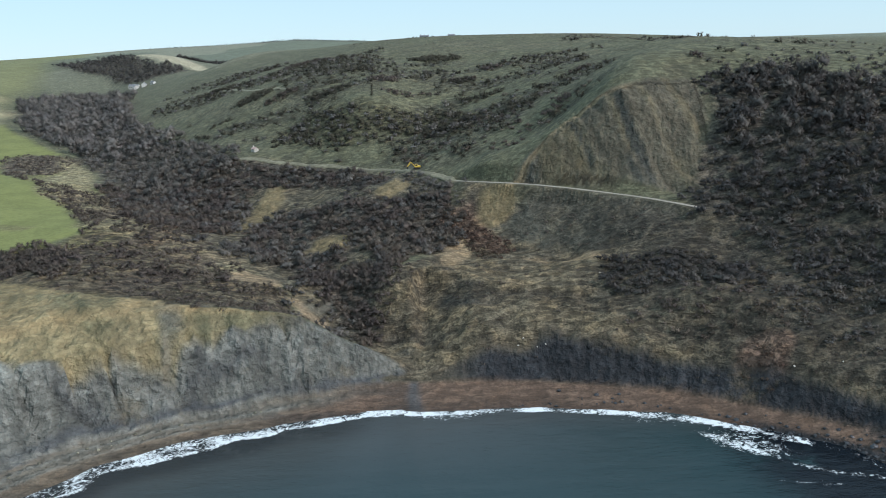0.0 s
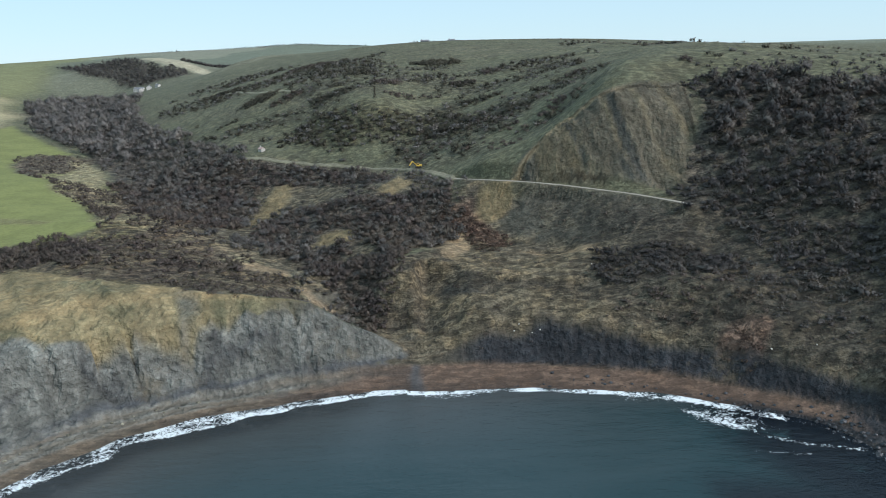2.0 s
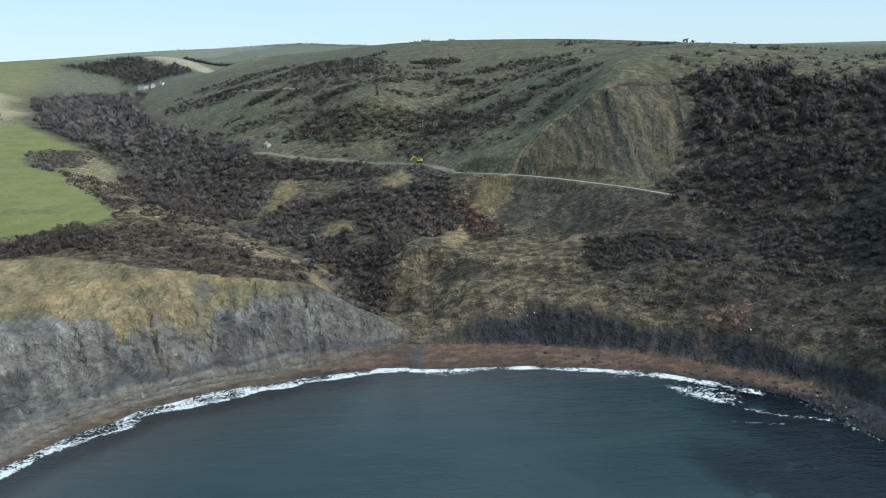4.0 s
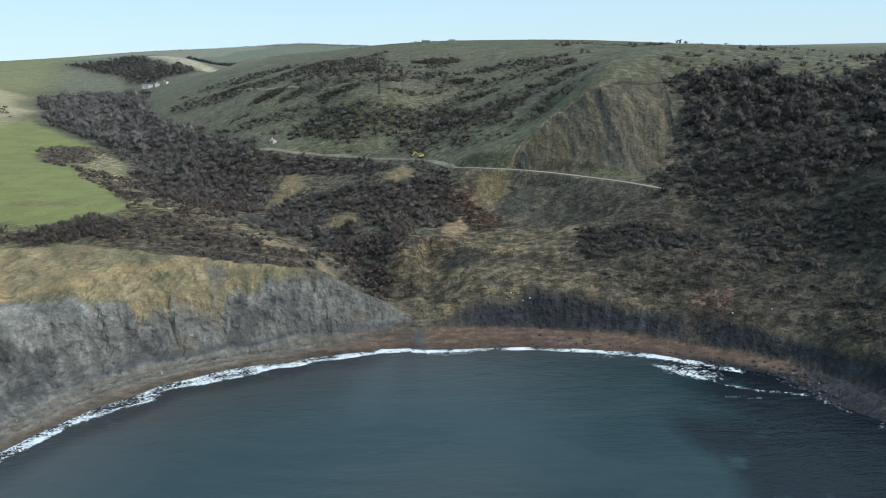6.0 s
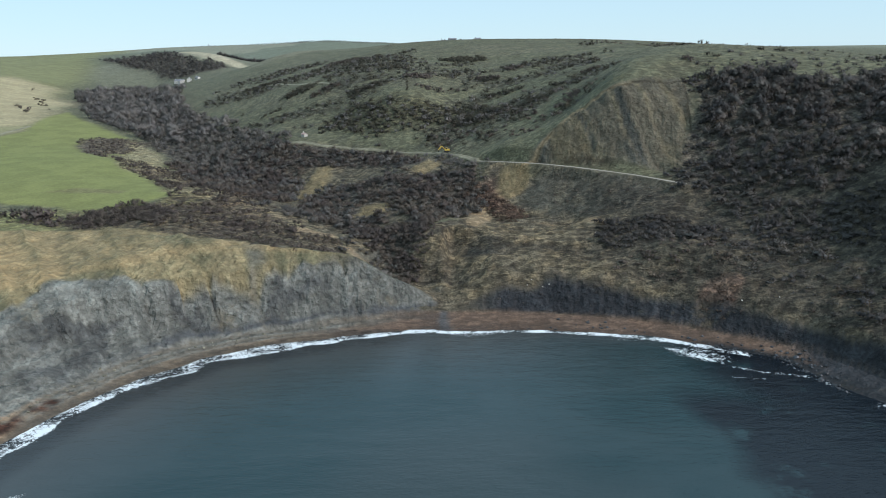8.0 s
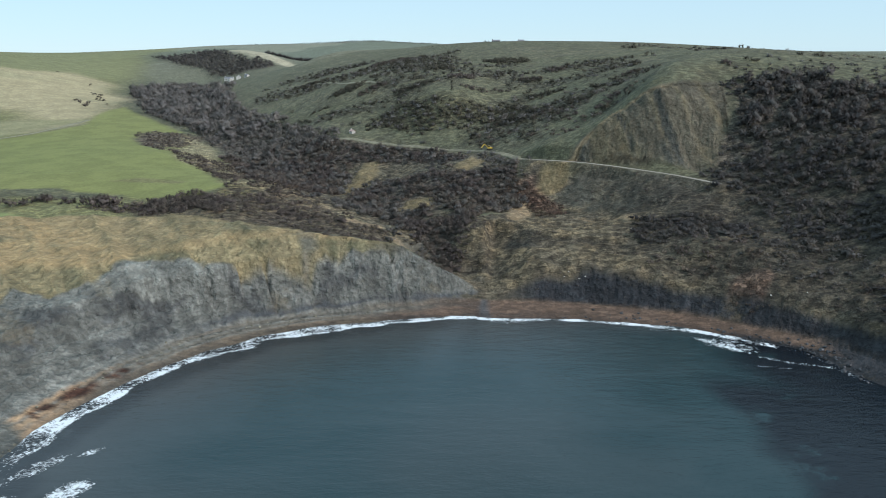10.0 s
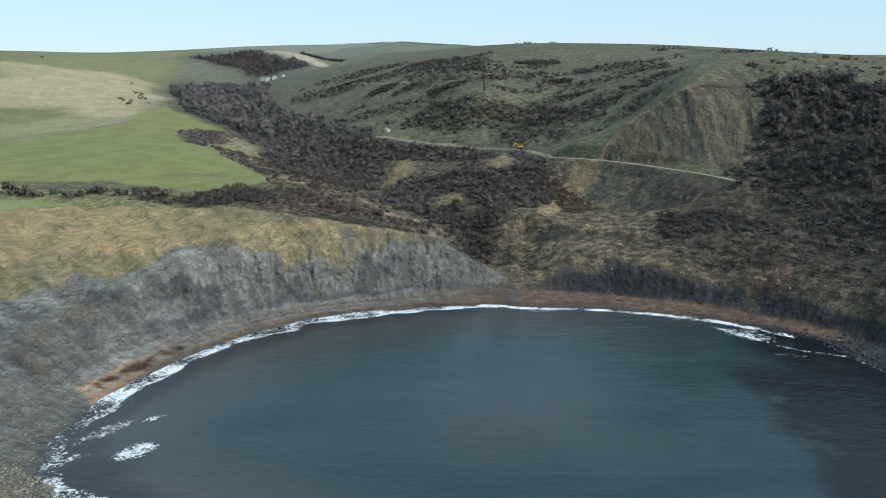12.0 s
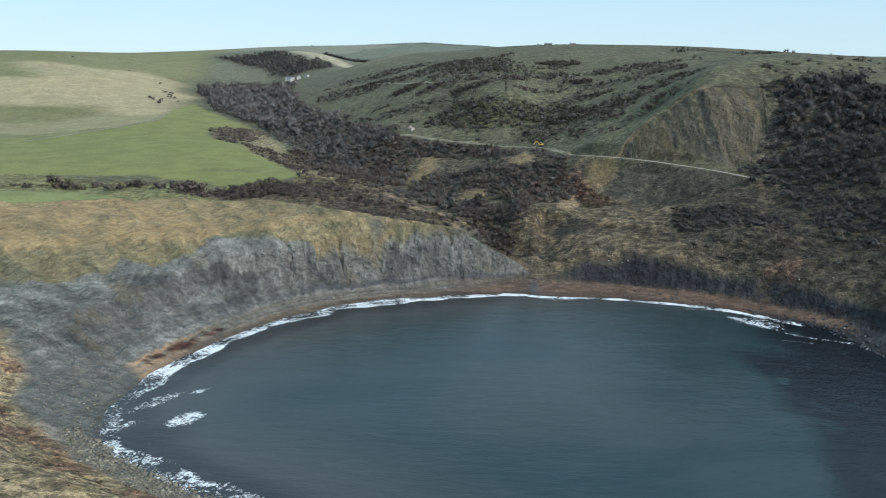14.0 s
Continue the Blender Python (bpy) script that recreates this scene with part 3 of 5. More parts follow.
    jitter = lattice(np.round(x * 7.3), np.round(y * 7.9), 207) - 0.5
    h = h + jitter * (0.6 * shale + 0.25 * dark + 0.15 * under)
    return h + dark * 1.5 * rough(x + 0.3 * y, y * 0.3, 15, 3, 206, True)

# ---- ground and sea ----
def part(name, mesh, material, parent=None, label=""):
    """One mesh object under a thing or under a part."""
    mesh.materials.append(material)
    ob = new(name, mesh)
    if parent is not None:
        ob.parent = parent
    if label:
        tagged(ob, label)
    return ob


def steps(*runs):
    out = [runs[0][0]]
    for a, b, s in runs:
        out += list(np.arange(out[-1] + s, b + 0.01, s))
    return np.array(out)


def sheet(name, xs, ys, zs, smooth_shaded=True):
    nx, ny = len(xs), len(ys)
    gx, gy = np.meshgrid(xs, ys)
    me = bpy.data.meshes.new(name)
    i = (np.arange(ny - 1)[:, None] * nx + np.arange(nx - 1)[None]).ravel()
    quads = np.stack([i, i + 1, i + nx + 1, i + nx], -1)
    me.vertices.add(nx * ny)
    me.vertices.foreach_set("co", np.stack([gx, gy, zs], -1).astype(np.float32).ravel())
    me.loops.add(quads.size)
    me.loops.foreach_set("vertex_index", quads.astype(np.int32).ravel())
    me.polygons.add(len(quads))
    me.polygons.foreach_set("loop_start", np.arange(0, quads.size, 4, dtype=np.int32))
    me.polygons.foreach_set("use_smooth", np.full(len(quads), smooth_shaded))
    me.update(calc_edges=True)
    return me


def paint(me, name, rgb):
    layer = me.attributes.new(name, "FLOAT_COLOR", "POINT")
    rgba = np.ones((len(me.vertices), 4), np.float32)
    rgba[:, :3] = rgb.reshape(-1, 3)
    layer.data.foreach_set("color", rgba.ravel())


XS = steps((-2900, -1000, 60), (-1000, -520, 12), (-520, -330, 4.5), (-330, 235, 1.5), (235, 400, 5), (400, 900, 25), (900, 2800, 80))
YS = steps((-900, 10, 35), (10, 305, 1.15), (305, 480, 1.7), (480, 640, 3.2), (640, 1000, 6), (1000, 1900, 16), (1900, 4600, 50))
GX, GY = np.meshgrid(XS, YS)
GZ = land(GX, GY)


def height_at(x, y):
    """The height of the ground sheet itself at one or many places."""
    x, y = np.asarray(x, float), np.asarray(y, float)
    i = np.clip(np.searchsorted(XS, x) - 1, 0, len(XS) - 2)
    j = np.clip(np.searchsorted(YS, y) - 1, 0, len(YS) - 2)
    u, v = (x - XS[i]) / (XS[i + 1] - XS[i]), (y - YS[j]) / (YS[j + 1] - YS[j])
    return (GZ[j, i] * (1 - u) + GZ[j, i + 1] * u) * (1 - v) + (GZ[j + 1, i] * (1 - u) + GZ[j + 1, i + 1] * u) * v


HILL = [(-250, 640), (-290, 800), (-330, 1000), (-200, 1050), (0, 980), (150, 900), (240, 620), (300, 500), (180, 470), (60, 450), (-10, 480), (-60, 560), (-140, 600)]


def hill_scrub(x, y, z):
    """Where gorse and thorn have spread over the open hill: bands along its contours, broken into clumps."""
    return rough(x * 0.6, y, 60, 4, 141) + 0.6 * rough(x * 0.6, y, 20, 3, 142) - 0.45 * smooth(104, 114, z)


def ground_cover(x, y, z):
    """Colour of soil and turf, with some light, shade and haze in it, and how rocky, tufted and wet the surface is."""
    d, prof = shore(x, y)
    lie = land(x, y, False)
    gy_, gx_ = np.gradient(z, YS, XS)
    steep = np.hypot(gx_, gy_)
    colour = np.empty(x.shape + (3,))
    colour[:] = (0.108, 0.106, 0.064)
    rock, tuft, wet = np.zeros(x.shape), np.full(x.shape, 0.55), np.zeros(x.shape)

    def lay(mask, rgb, rocky=0.0, tufty=0.9):
        nonlocal rock, tuft
        colour[:] = colour * (1 - mask[..., None]) + np.array(rgb) * mask[..., None]
        rock, tuft = rock * (1 - mask) + rocky * mask, tuft * (1 - mask) + tufty * mask

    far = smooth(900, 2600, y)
    patchwork = (rough(x, y, 420, 2, 91) > 0.05) * 1.0
    lay(0.55 * smooth(-0.1, 0.5, rough(x, y, 60, 5, 21)), (0.112, 0.106, 0.066), 0, 0.5)
    lay(0.5 * smooth(0.1, 0.5, rough(x, y, 17, 4, 22)), (0.075, 0.068, 0.045), 0, 0.6)
    # soft darker patches painted on the ground beneath the scrub bands
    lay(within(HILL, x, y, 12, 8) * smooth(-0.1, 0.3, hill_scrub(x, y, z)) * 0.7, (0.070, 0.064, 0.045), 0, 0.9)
    lay(within(HILL, x, y, 12, 8) * smooth(0.1, 0.4, rough(x * 0.4, y * 0.4 + 3 * z, 40, 4, 143)) * 0.5, (0.128, 0.118, 0.076), 0, 0.7)
    # far fields turn paler and cooler with distance, haze put into their colour
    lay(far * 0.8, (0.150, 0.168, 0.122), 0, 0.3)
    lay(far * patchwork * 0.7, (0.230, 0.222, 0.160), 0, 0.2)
    west = smooth(-330, -420, x + 0.35 * (y - 500)) * smooth(330, 420, y)
    lay(west * 0.85, (0.168, 0.162, 0.068), 0, 0.3)
    lay(west * smooth(1000, 1150, y - 0.1 * x) * smooth(-0.4, 0.2, rough(x, y, 160, 4, 23)), (0.180, 0.180, 0.085), 0, 0.25)
    lay(within(DRY_HILL, x, y, 24, 20) * 0.95, (0.36, 0.30, 0.175), 0, 0.25)
    lay(within(DRY_HILL, x, y, 24, 20) * 0.45 * smooth(0.0, 0.4, rough(x * 0.5, y, 90, 4, 24)), (0.24, 0.235, 0.13), 0, 0.25)
    lay(within(DRY_STRIP, x, y, 14, 8) * 0.75, (0.33, 0.28, 0.17), 0, 0.2)
    lay(within(FIELD_UPPER, x, y, 14, 8) * 0.45, (0.19, 0.195, 0.09), 0, 0.12)
    plateau = within([(-520, 300), (-440, 420), (-310, 374), (-183, 380), (-180, 430), (-240, 480), (-275, 545), (-345, 680), (-300, 650), (-200, 520), (-120, 400), (-60, 320), (-120, 290), (-250, 322), (-420, 285)], x, y, 5, 4)
    lay(plateau, (0.125, 0.105, 0.052), 0, 1.0)
    lay(plateau * smooth(-190, -215, x), (0.165, 0.158, 0.072), 0, 0.6)
    lay(plateau * smooth(-240, -190, x) * smooth(-0.1, 0.3, rough(x, y, 30, 4, 25)), (0.085, 0.066, 0.046), 0, 1.0)
    lay(within(FIELD_GREEN, x, y, 3, 1.5), (0.182, 0.192, 0.064), 0, 0.05)
    lay(within(FIELD_GREEN, x, y, 3, 1.5) * 0.35 * smooth(-0.5, 0.6, rough(x + 0.5 * y, y, 190, 3, 26)), (0.205, 0.196, 0.074), 0, 0.05)
    mown = smooth(1.6, 0.6, np.abs((y - 455 - 0.22 * (x + 300)) - 0.02 * (x + 300) ** 2 / 10))
    lay(within(FIELD_GREEN, x, y, 3, 1.5) * mown * 0.35, (0.13, 0.15, 0.06), 0, 0.1)
    lay(within(SCRUB_PATCH, x, y, 5, 5) * 0.9, (0.10, 0.078, 0.058), 0, 0.9)
    lay(within(DRY_BANK, x, y, 6, 5) * 0.9, (0.25, 0.215, 0.125), 0, 0.8)
    lay(within([(-262, 424), (-250, 436), (-205, 420), (-212, 412)], x, y, 3, 2) * 0.5, (0.15, 0.12, 0.07), 0, 0.5)
    lay(within(FIELD_STRIP, x, y, 3, 2), (0.185, 0.208, 0.08), 0, 0.08)
    lay(within(PALE_HEAD, x, y, 8, 8), (0.36, 0.32, 0.22), 0, 0.4)
    lay(within([(-345, 1200), (-335, 1340), (-310, 1420), (-250, 1420), (-225, 1330), (-270, 1230)], x, y, 14, 14) * 0.6, (0.20, 0.185, 0.125), 0, 0.6)
    lay(within(MIDLAND, x, y, 5, 4) * 0.92, (0.105, 0.088, 0.060), 0, 1.0)
    for wood in (VALLEY_WOOD, VALLEY_SCRUB, EAST_BANK, THICKET, RAVINE, EAST_WOOD, EAST_SCRUB, HUMP, PLANTATION):
        lay(within(wood, x, y, 5, 4) * 0.92, (0.082, 0.070, 0.056), 0, 1.0)
    lay(within(CLIFFTOP_SCRUB, x, y, 5, 4) * 0.75, (0.085, 0.066, 0.048), 0, 1.0)
    lay(within(BROWN_SLOPE, x, y, 6, 5) * 0.8, (0.135, 0.104, 0.072), 0, 1.0)
    lay(within(BROWN_SLOPE, x, y, 6, 5) * 0.7 * smooth(0.1, 0.35, rough(x, y, 24, 4, 34)), (0.19, 0.165, 0.095), 0, 1.0)
    lay(within(GORSE, x, y, 8, 6) * 0.55, (0.070, 0.062, 0.034), 0, 1.0)
    lay(within(UNDERCLIFF, x, y, 6, 6), (0.088, 0.075, 0.054), 0.15, 1.0)
    lay(within(SLUMP_GRASS, x, y, 6, 5), (0.104, 0.086, 0.058), 0.1, 1.0)
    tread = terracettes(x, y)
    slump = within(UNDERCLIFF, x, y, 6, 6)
    # pale dead grass on treads; lit tops and shadowed steps are painted in too
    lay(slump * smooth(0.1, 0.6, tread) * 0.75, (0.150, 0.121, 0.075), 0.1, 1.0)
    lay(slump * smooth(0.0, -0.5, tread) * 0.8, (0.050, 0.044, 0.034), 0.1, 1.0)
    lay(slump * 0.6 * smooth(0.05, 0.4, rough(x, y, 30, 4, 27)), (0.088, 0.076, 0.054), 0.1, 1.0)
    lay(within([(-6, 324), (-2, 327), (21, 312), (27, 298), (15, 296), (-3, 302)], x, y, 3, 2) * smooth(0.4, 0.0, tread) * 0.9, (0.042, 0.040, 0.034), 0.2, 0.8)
    lay(within([(91, 299), (100, 298), (101, 283), (95, 280), (90, 289)], x, y, 5, 6) * 0.4, (0.17, 0.142, 0.092), 0.1, 1.0)
    lay(within(LOWER_SCARP, x, y, 4, 4), (0.098, 0.090, 0.068), 0.55, 0.8)
    lay(within(DARK_SCARP, x, y, 3, 3) * 0.8, (0.075, 0.076, 0.062), 0.7, 0.6)
    # scrubby eastern ground, darkened further for the shade that falls there
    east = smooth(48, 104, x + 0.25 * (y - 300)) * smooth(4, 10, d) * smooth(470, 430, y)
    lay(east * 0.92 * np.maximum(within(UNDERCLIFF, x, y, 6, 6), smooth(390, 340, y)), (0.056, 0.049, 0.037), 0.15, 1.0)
    for patch in BARE:
        lay(within(patch, x, y, 2.5, 3), (0.205, 0.158, 0.086), 0.7, 0.4)
    for patch in RUST:
        lay(within(patch, x, y, 3, 4) * 0.9, (0.14, 0.092, 0.066), 0, 1.0)
    for patch in TAN:
        lay(within(patch, x, y, 2, 3), (0.25, 0.185, 0.112), 0.2, 0.7)
    lay(within(SCAR, x, y, 2.5, 2), (0.112, 0.099, 0.070), 0.85, 0.2)
    lay(within(SCAR, x, y, 2.5, 2) * smooth(0.05, 0.35, rough(x * 1.3 + 0.4 * y, 0.16 * y, 11, 4, 28)), (0.132, 0.112, 0.070), 0.8, 0.2)
    lay(within(SCAR, x, y, 2.5, 2) * smooth(0.1, 0.4, rough(x * 1.3 + 0.4 * y, 0.2 * y, 9, 4, 29)), (0.066, 0.067, 0.056), 0.9, 0.2)
    # ochre soil along the scar's rim, painted brighter for the light it catches
    rim = np.zeros(x.shape)
    for (ax, ay), (bx, by) in zip(SCAR[:5], SCAR[1:6]):
        q = np.clip(((x - ax) * (bx - ax) + (y - ay) * (by - ay)) / ((bx - ax) ** 2 + (by - ay) ** 2), 0, 1)
        rim = np.maximum(rim, smooth(3.0, 1.0, np.hypot(x - ax - q * (bx - ax), y + 2 - ay - q * (by - ay)) + rough(x, y, 6, 3, 30)))
    lay(rim * smooth(100, 80, x) * 0.85, (0.265, 0.202, 0.118), 0.6, 0.3)
    # cliffs
    bay = smooth(90, 60, d) * smooth(-1, 1.5, d) * smooth(60, -10, x) * smooth(-600, -400, x)
    cliffy = np.maximum(smooth(0.55, 0.95, steep) * smooth(75, 40, d), smooth(14, 6, d) * (x < -30)) * smooth(-1, 1.5, d)
    ochre = within(OCHRE, x, y, 1.6, 2.5) * smooth(-48, -82, x)
    westface = bay * smooth(0.4, 2.2, upland(x, y) - z)
    lay(np.maximum(cliffy * smooth(-13, -22, x) * np.maximum(smooth(20, 13, d), smooth(-36, -50, x)), westface * smooth(-30, -44, x) * (1 - ochre)), (0.142, 0.141, 0.122), 1.0, 0.0)
    run = round_bay(x, y)
    west = rock * smooth(-13, -24, x) * smooth(-1, 1, d) * smooth(85, 60, d)
    up = lie + 0.45 * np.maximum(d - 8, 0)
    mottle = smooth(0.05, 0.3, rough(run, up * 1.3, 13, 4, 53))
    lay(west * mottle * 0.7, (0.080, 0.082, 0.080), 1.0, 0.0)
    # a pale hard bed under the ochre, broken off along its lower edge
    step_ = rough(run, lie * 0.3, 34, 2, 59) * 3.0 + rough(run, lie * 0.5, 8, 3, 51) * 4.5
    pale = smooth(-0.8, 1.2, lie - 20.5 - step_) * smooth(-70, -84, x) * (1 - 0.55 * smooth(0.0, 0.25, rough(run, lie, 10, 3, 60)))
    lay(west * pale * 0.8, (0.240, 0.240, 0.206), 1.0, 0.0)
    crust = smooth(0.10, 0.28, rough(run * 0.8, up * 1.6, 12, 4, 52)) * smooth(-30, -60, x)
    lay(west * crust * 0.65, (0.196, 0.196, 0.170), 1.0, 0.0)
    foot = smooth(7.5 + 1.5 * rough(run, lie, 12, 3, 65), 5.5, lie) * smooth(-150, -120, x)
    lay(west * foot * 0.85, (0.070, 0.074, 0.078), 0.6, 0.1)
    edge = smooth(6, 3.5, lie) * smooth(-118, -135, x) * smooth(-0.1, 0.25, rough(run, lie * 2, 9, 3, 66))
    lay(west * edge * 0.9, (0.290, 0.285, 0.245), 1.0, 0.0)
    beds = smooth(0.1, 0.7, np.sin(1.7 * (d + 2.2 * rough(x, y, 22, 3, 54)))) * smooth(5, 2, d) * smooth(-9, -5, d) * smooth(-45, -70, x) * smooth(110, 135, y)
    lay(ochre * smooth(2, 5, d), (0.240, 0.196, 0.106), 0.85, 0.05)
    lay(ochre * smooth(2, 5, d) * smooth(-0.05, 0.2, rough(gully(x, y), 0.14 * y, 11, 4, 55)), (0.155, 0.141, 0.080), 0.85, 0.05)
    lay(ochre * smooth(2, 5, d) * smooth(0.1, 0.35, rough(gully(x, y), 0.10 * y, 5, 3, 56)) * 0.55, (0.30, 0.235, 0.130), 0.85, 0.05)
    lay(ochre * smooth(2, 5, d) * smooth(0.04, 0.2, rough(gully(x, y), 0.2 * y, 22, 4, 57)) * smooth(48, 18, d) * 0.85, (0.112, 0.114, 0.106), 0.9, 0.05)
    # brighter orange top edge: light grazing the crest, painted into the ochre
    crest = smooth(3.0, 0.5, np.abs(z - upland(x, y)) + 0.4) * smooth(8, 25, d) * ochre
    lay(crest * (0.45 + 0.4 * smooth(-0.1, 0.3, rough(run, run * 0, 17, 3, 67))), (0.37, 0.262, 0.130), 0.6, 0.1)
    lay(within(HEADLAND, x, y, 4, 4) * smooth(0, 3, d), (0.25, 0.20, 0.118), 0.1, 1.0)
    lay(within(HEADLAND, x, y, 4, 4) * smooth(0, 3, d) * smooth(0.0, 0.4, rough(x, y, 14, 4, 58)), (0.19, 0.125, 0.08), 0.1, 1.0)
    fan = within([(-190, 118), (-178, 134), (-167, 142), (-148, 126), (-140, 100), (-146, 82), (-160, 80), (-184, 96)], x, y, 3, 3)
    # dark eastern shale, painted blacker still because the face stands in shade
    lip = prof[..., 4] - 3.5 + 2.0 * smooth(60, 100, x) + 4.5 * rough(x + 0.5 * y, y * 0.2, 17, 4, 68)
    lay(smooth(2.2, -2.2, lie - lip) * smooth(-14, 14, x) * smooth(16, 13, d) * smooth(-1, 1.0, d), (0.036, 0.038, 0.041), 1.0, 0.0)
    # beach: dry sand above, wet below, weed, dark ledges to the east
    sand = smooth(1.5, -1.0, d)
    lay(sand, (0.125, 0.084, 0.060), 0.1, 0.5)
    lay(sand * smooth(-30, -80, x), (0.148, 0.116, 0.084), 0.15, 0.5)
    lay(sand * smooth(-150, -160, x) * smooth(100, 115, y), (0.40, 0.27, 0.16), 0.1, 0.4)
    lay(sand * smooth(-3, -30, x) * smooth(-110, -70, x) * smooth(-0.2, 0.2, rough(x, y * 3, 16, 3, 61)), (0.100, 0.076, 0.060), 0.3, 0.6)
    shelf = smooth(-1.5, 0.5, rough(x * 0.5 + y, y * 2.2 - x, 9, 4, 62) + 2.2 * smooth(-9, -1, d) - 1.2) * sand * smooth(-20, -60, x) * smooth(-168, -150, x)
    lay(shelf * 0.8, (0.150, 0.142, 0.118), 0.7, 0.2)
    lay(beds * 0.8, (0.190, 0.186, 0.160), 0.9, 0.1)
    lay(within(WEED, x, y, 2, 2) * sand * smooth(-0.3, 0.1, rough(x, y, 5, 4, 63)) * smooth(-10, -7, d - 2.0 * rough(x, y, 14, 3, 64)), (0.062, 0.030, 0.020), 0.3, 0.9)
    lay(sand * (y < 95) * (x < 0), (0.15, 0.145, 0.12), 0.5, 0.5)
    lay(fan, (0.125, 0.126, 0.110), 0.55, 0.6)
    ledge = sand * smooth(88, 104, x) * smooth(-6, -9, d + 0.03 * (x - 100))
    lay(ledge, (0.035, 0.036, 0.038), 0.6, 0.3)
    lay(sand * smooth(124, 133, x + 2 * rough(x, y, 12, 2, 69)), (0.038, 0.040, 0.043), 0.6, 0.3)
    streamlet = smooth(3.0, 0.8, np.abs(x + 15 + 0.12 * (y - 285) + 1.5 * rough(x, y, 9, 2, 70)) - 0.05 * (288 - y)) * sand
    lay(streamlet * 0.7, (0.075, 0.078, 0.082), 0.2, 0.2)
    damp = smooth(1.2, 0.2, z) * sand
    colour *= (1 - 0.35 * damp)[..., None]
    wet = np.maximum(damp, np.maximum(ledge, streamlet))
    colour *= 1.1
    return colour, np.stack([np.clip(rock, 0, 1), np.clip(tuft, 0, 1), wet], -1)


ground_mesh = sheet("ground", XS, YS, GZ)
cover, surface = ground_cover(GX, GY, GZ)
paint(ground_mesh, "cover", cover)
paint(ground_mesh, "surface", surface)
inland = shore(GX, GY)[0]
on_scar = within(SCAR, GX, GY, 5, 3)
flow = np.stack([np.where(on_scar > 0.5, GX + 0.30 * (GY - 400), round_bay(GX, GY)), inland, GZ], -1)
ground_mesh.attributes.new("flow", "FLOAT_VECTOR", "POINT").data.foreach_set("vector", flow.astype(np.float32).ravel())
broken = (surface[..., 0] > 0.4)[:-1, :-1]
ground_mesh.polygons.foreach_set("use_smooth", ~broken.ravel())
ground = part("ground", ground_mesh, GROUND)
tagged(ground, "winter coastal land with shale cliffs, green fields and a stony beach", "ground", kind="structure")

WX = steps((-4800, -600, 300), (-600, -215, 25), (-215, 240, 1.6), (240, 600, 25), (600, 4800, 300))
WY = steps((-4800, -300, 300), (-300, 0, 20), (0, 300, 1.5), (300, 420, 30))
UX, UY = np.meshgrid(WX, WY)


def spot(x, y, cx, cy, length, width, turn):
    """1 in the middle of a long patch, falling to 0 at its edge."""
    c, s = math.cos(radians(turn)), math.sin(radians(turn))
    u, v = (x - cx) * c + (y - cy) * s, (y - cy) * c - (x - cx) * s
    return np.clip(1.25 - (u / length) ** 2 - (v / width) ** 2, 0, 1)


def water_state(x, y):
    d, prof = shore(x, y)
    out = -(d + 1.6 * rough(x, y, 18, 3, 17)) - prof[..., 0]
    wide = smooth(0, -90, x)
    swash = 3.6 + 4.2 * wide + (1.8 + 3.4 * wide) * rough(x, y, 17, 2, 71)
    front = smooth(-2.5 - 2.5 * wide, 0.2, out) * smooth(swash + 1.6, swash - 0.6, out)
    foam = front * (0.60 + 0.45 * rough(x, y, 9, 3, 72) + 0.16 * smooth(swash - 3.5, swash - 0.5, out))
    foam = foam * np.where(x > 108, 0.45, 1) * np.where((y < 130) & (x < 0), 0.75, 1)
    foam = np.maximum(foam, 0.5 * smooth(13, 4, out) * smooth(0.0, 0.5, rough(x, y, 30, 3, 73)) * smooth(-2, 1, out))
    for cx, cy, length, width, turn, w in ((-127, 103, 9, 5.5, 60, 0.74), (-132, 127, 5, 2.6, 50, 0.62), (-143, 116, 15, 4.5, 62, 0.52), (-147, 92, 12, 3.5, 55, 0.55), (86, 238, 17, 2.6, -44, 0.72), (90, 239, 17, 9, -36, 0.5), (104, 222, 12, 1.6, -30, 0.6), (120, 216, 14, 1.4, -24, 0.55), (100, 214, 14, 1.0, -12, 0.5), (-112, 58, 9, 4, -30, 0.5)):
        foam = np.maximum(foam, w * spot(x, y, cx, cy, length, width, turn))
    murk = np.clip(smooth(75, 5, out) * smooth(100, -20, x) + 0.5 * smooth(20, 2, out), 0, 1) * 0.9
    murk = np.clip(murk + 0.35 * smooth(0.0, 0.5, rough(x, y, 120, 3, 74)), 0, 1)
    # kelp in the east; this mask also darkens ledge water and the west shore
    weed = np.maximum(smooth(70, 82, x + 10 * rough(x, y, 40, 3, 75)) * smooth(212, 185, y), smooth(58, 24, out) * smooth(74, 98, x))
    weed = np.maximum(weed, 0.5 * smooth(22, 12, out + 5 * rough(x, y, 30, 3, 76)) * smooth(-10, -60, x))
    weed = np.maximum(weed, 0.6 * spot(x, y, -140, 80, 26, 16, 50))
    return np.stack([np.clip(foam, 0, 1), murk, np.clip(weed, 0, 1)], -1)


sea_mesh = sheet("sea", WX, WY, 0.12 * rough(UX, UY, 30, 3, 81) * (np.abs(UX) < 240) * (UY > -5))
paint(sea_mesh, "water", water_state(UX, UY))
sea = part("sea", sea_mesh, SEA)
tagged(sea, "dark teal sea in a bay with white surf along the shore", "sea", kind="structure")

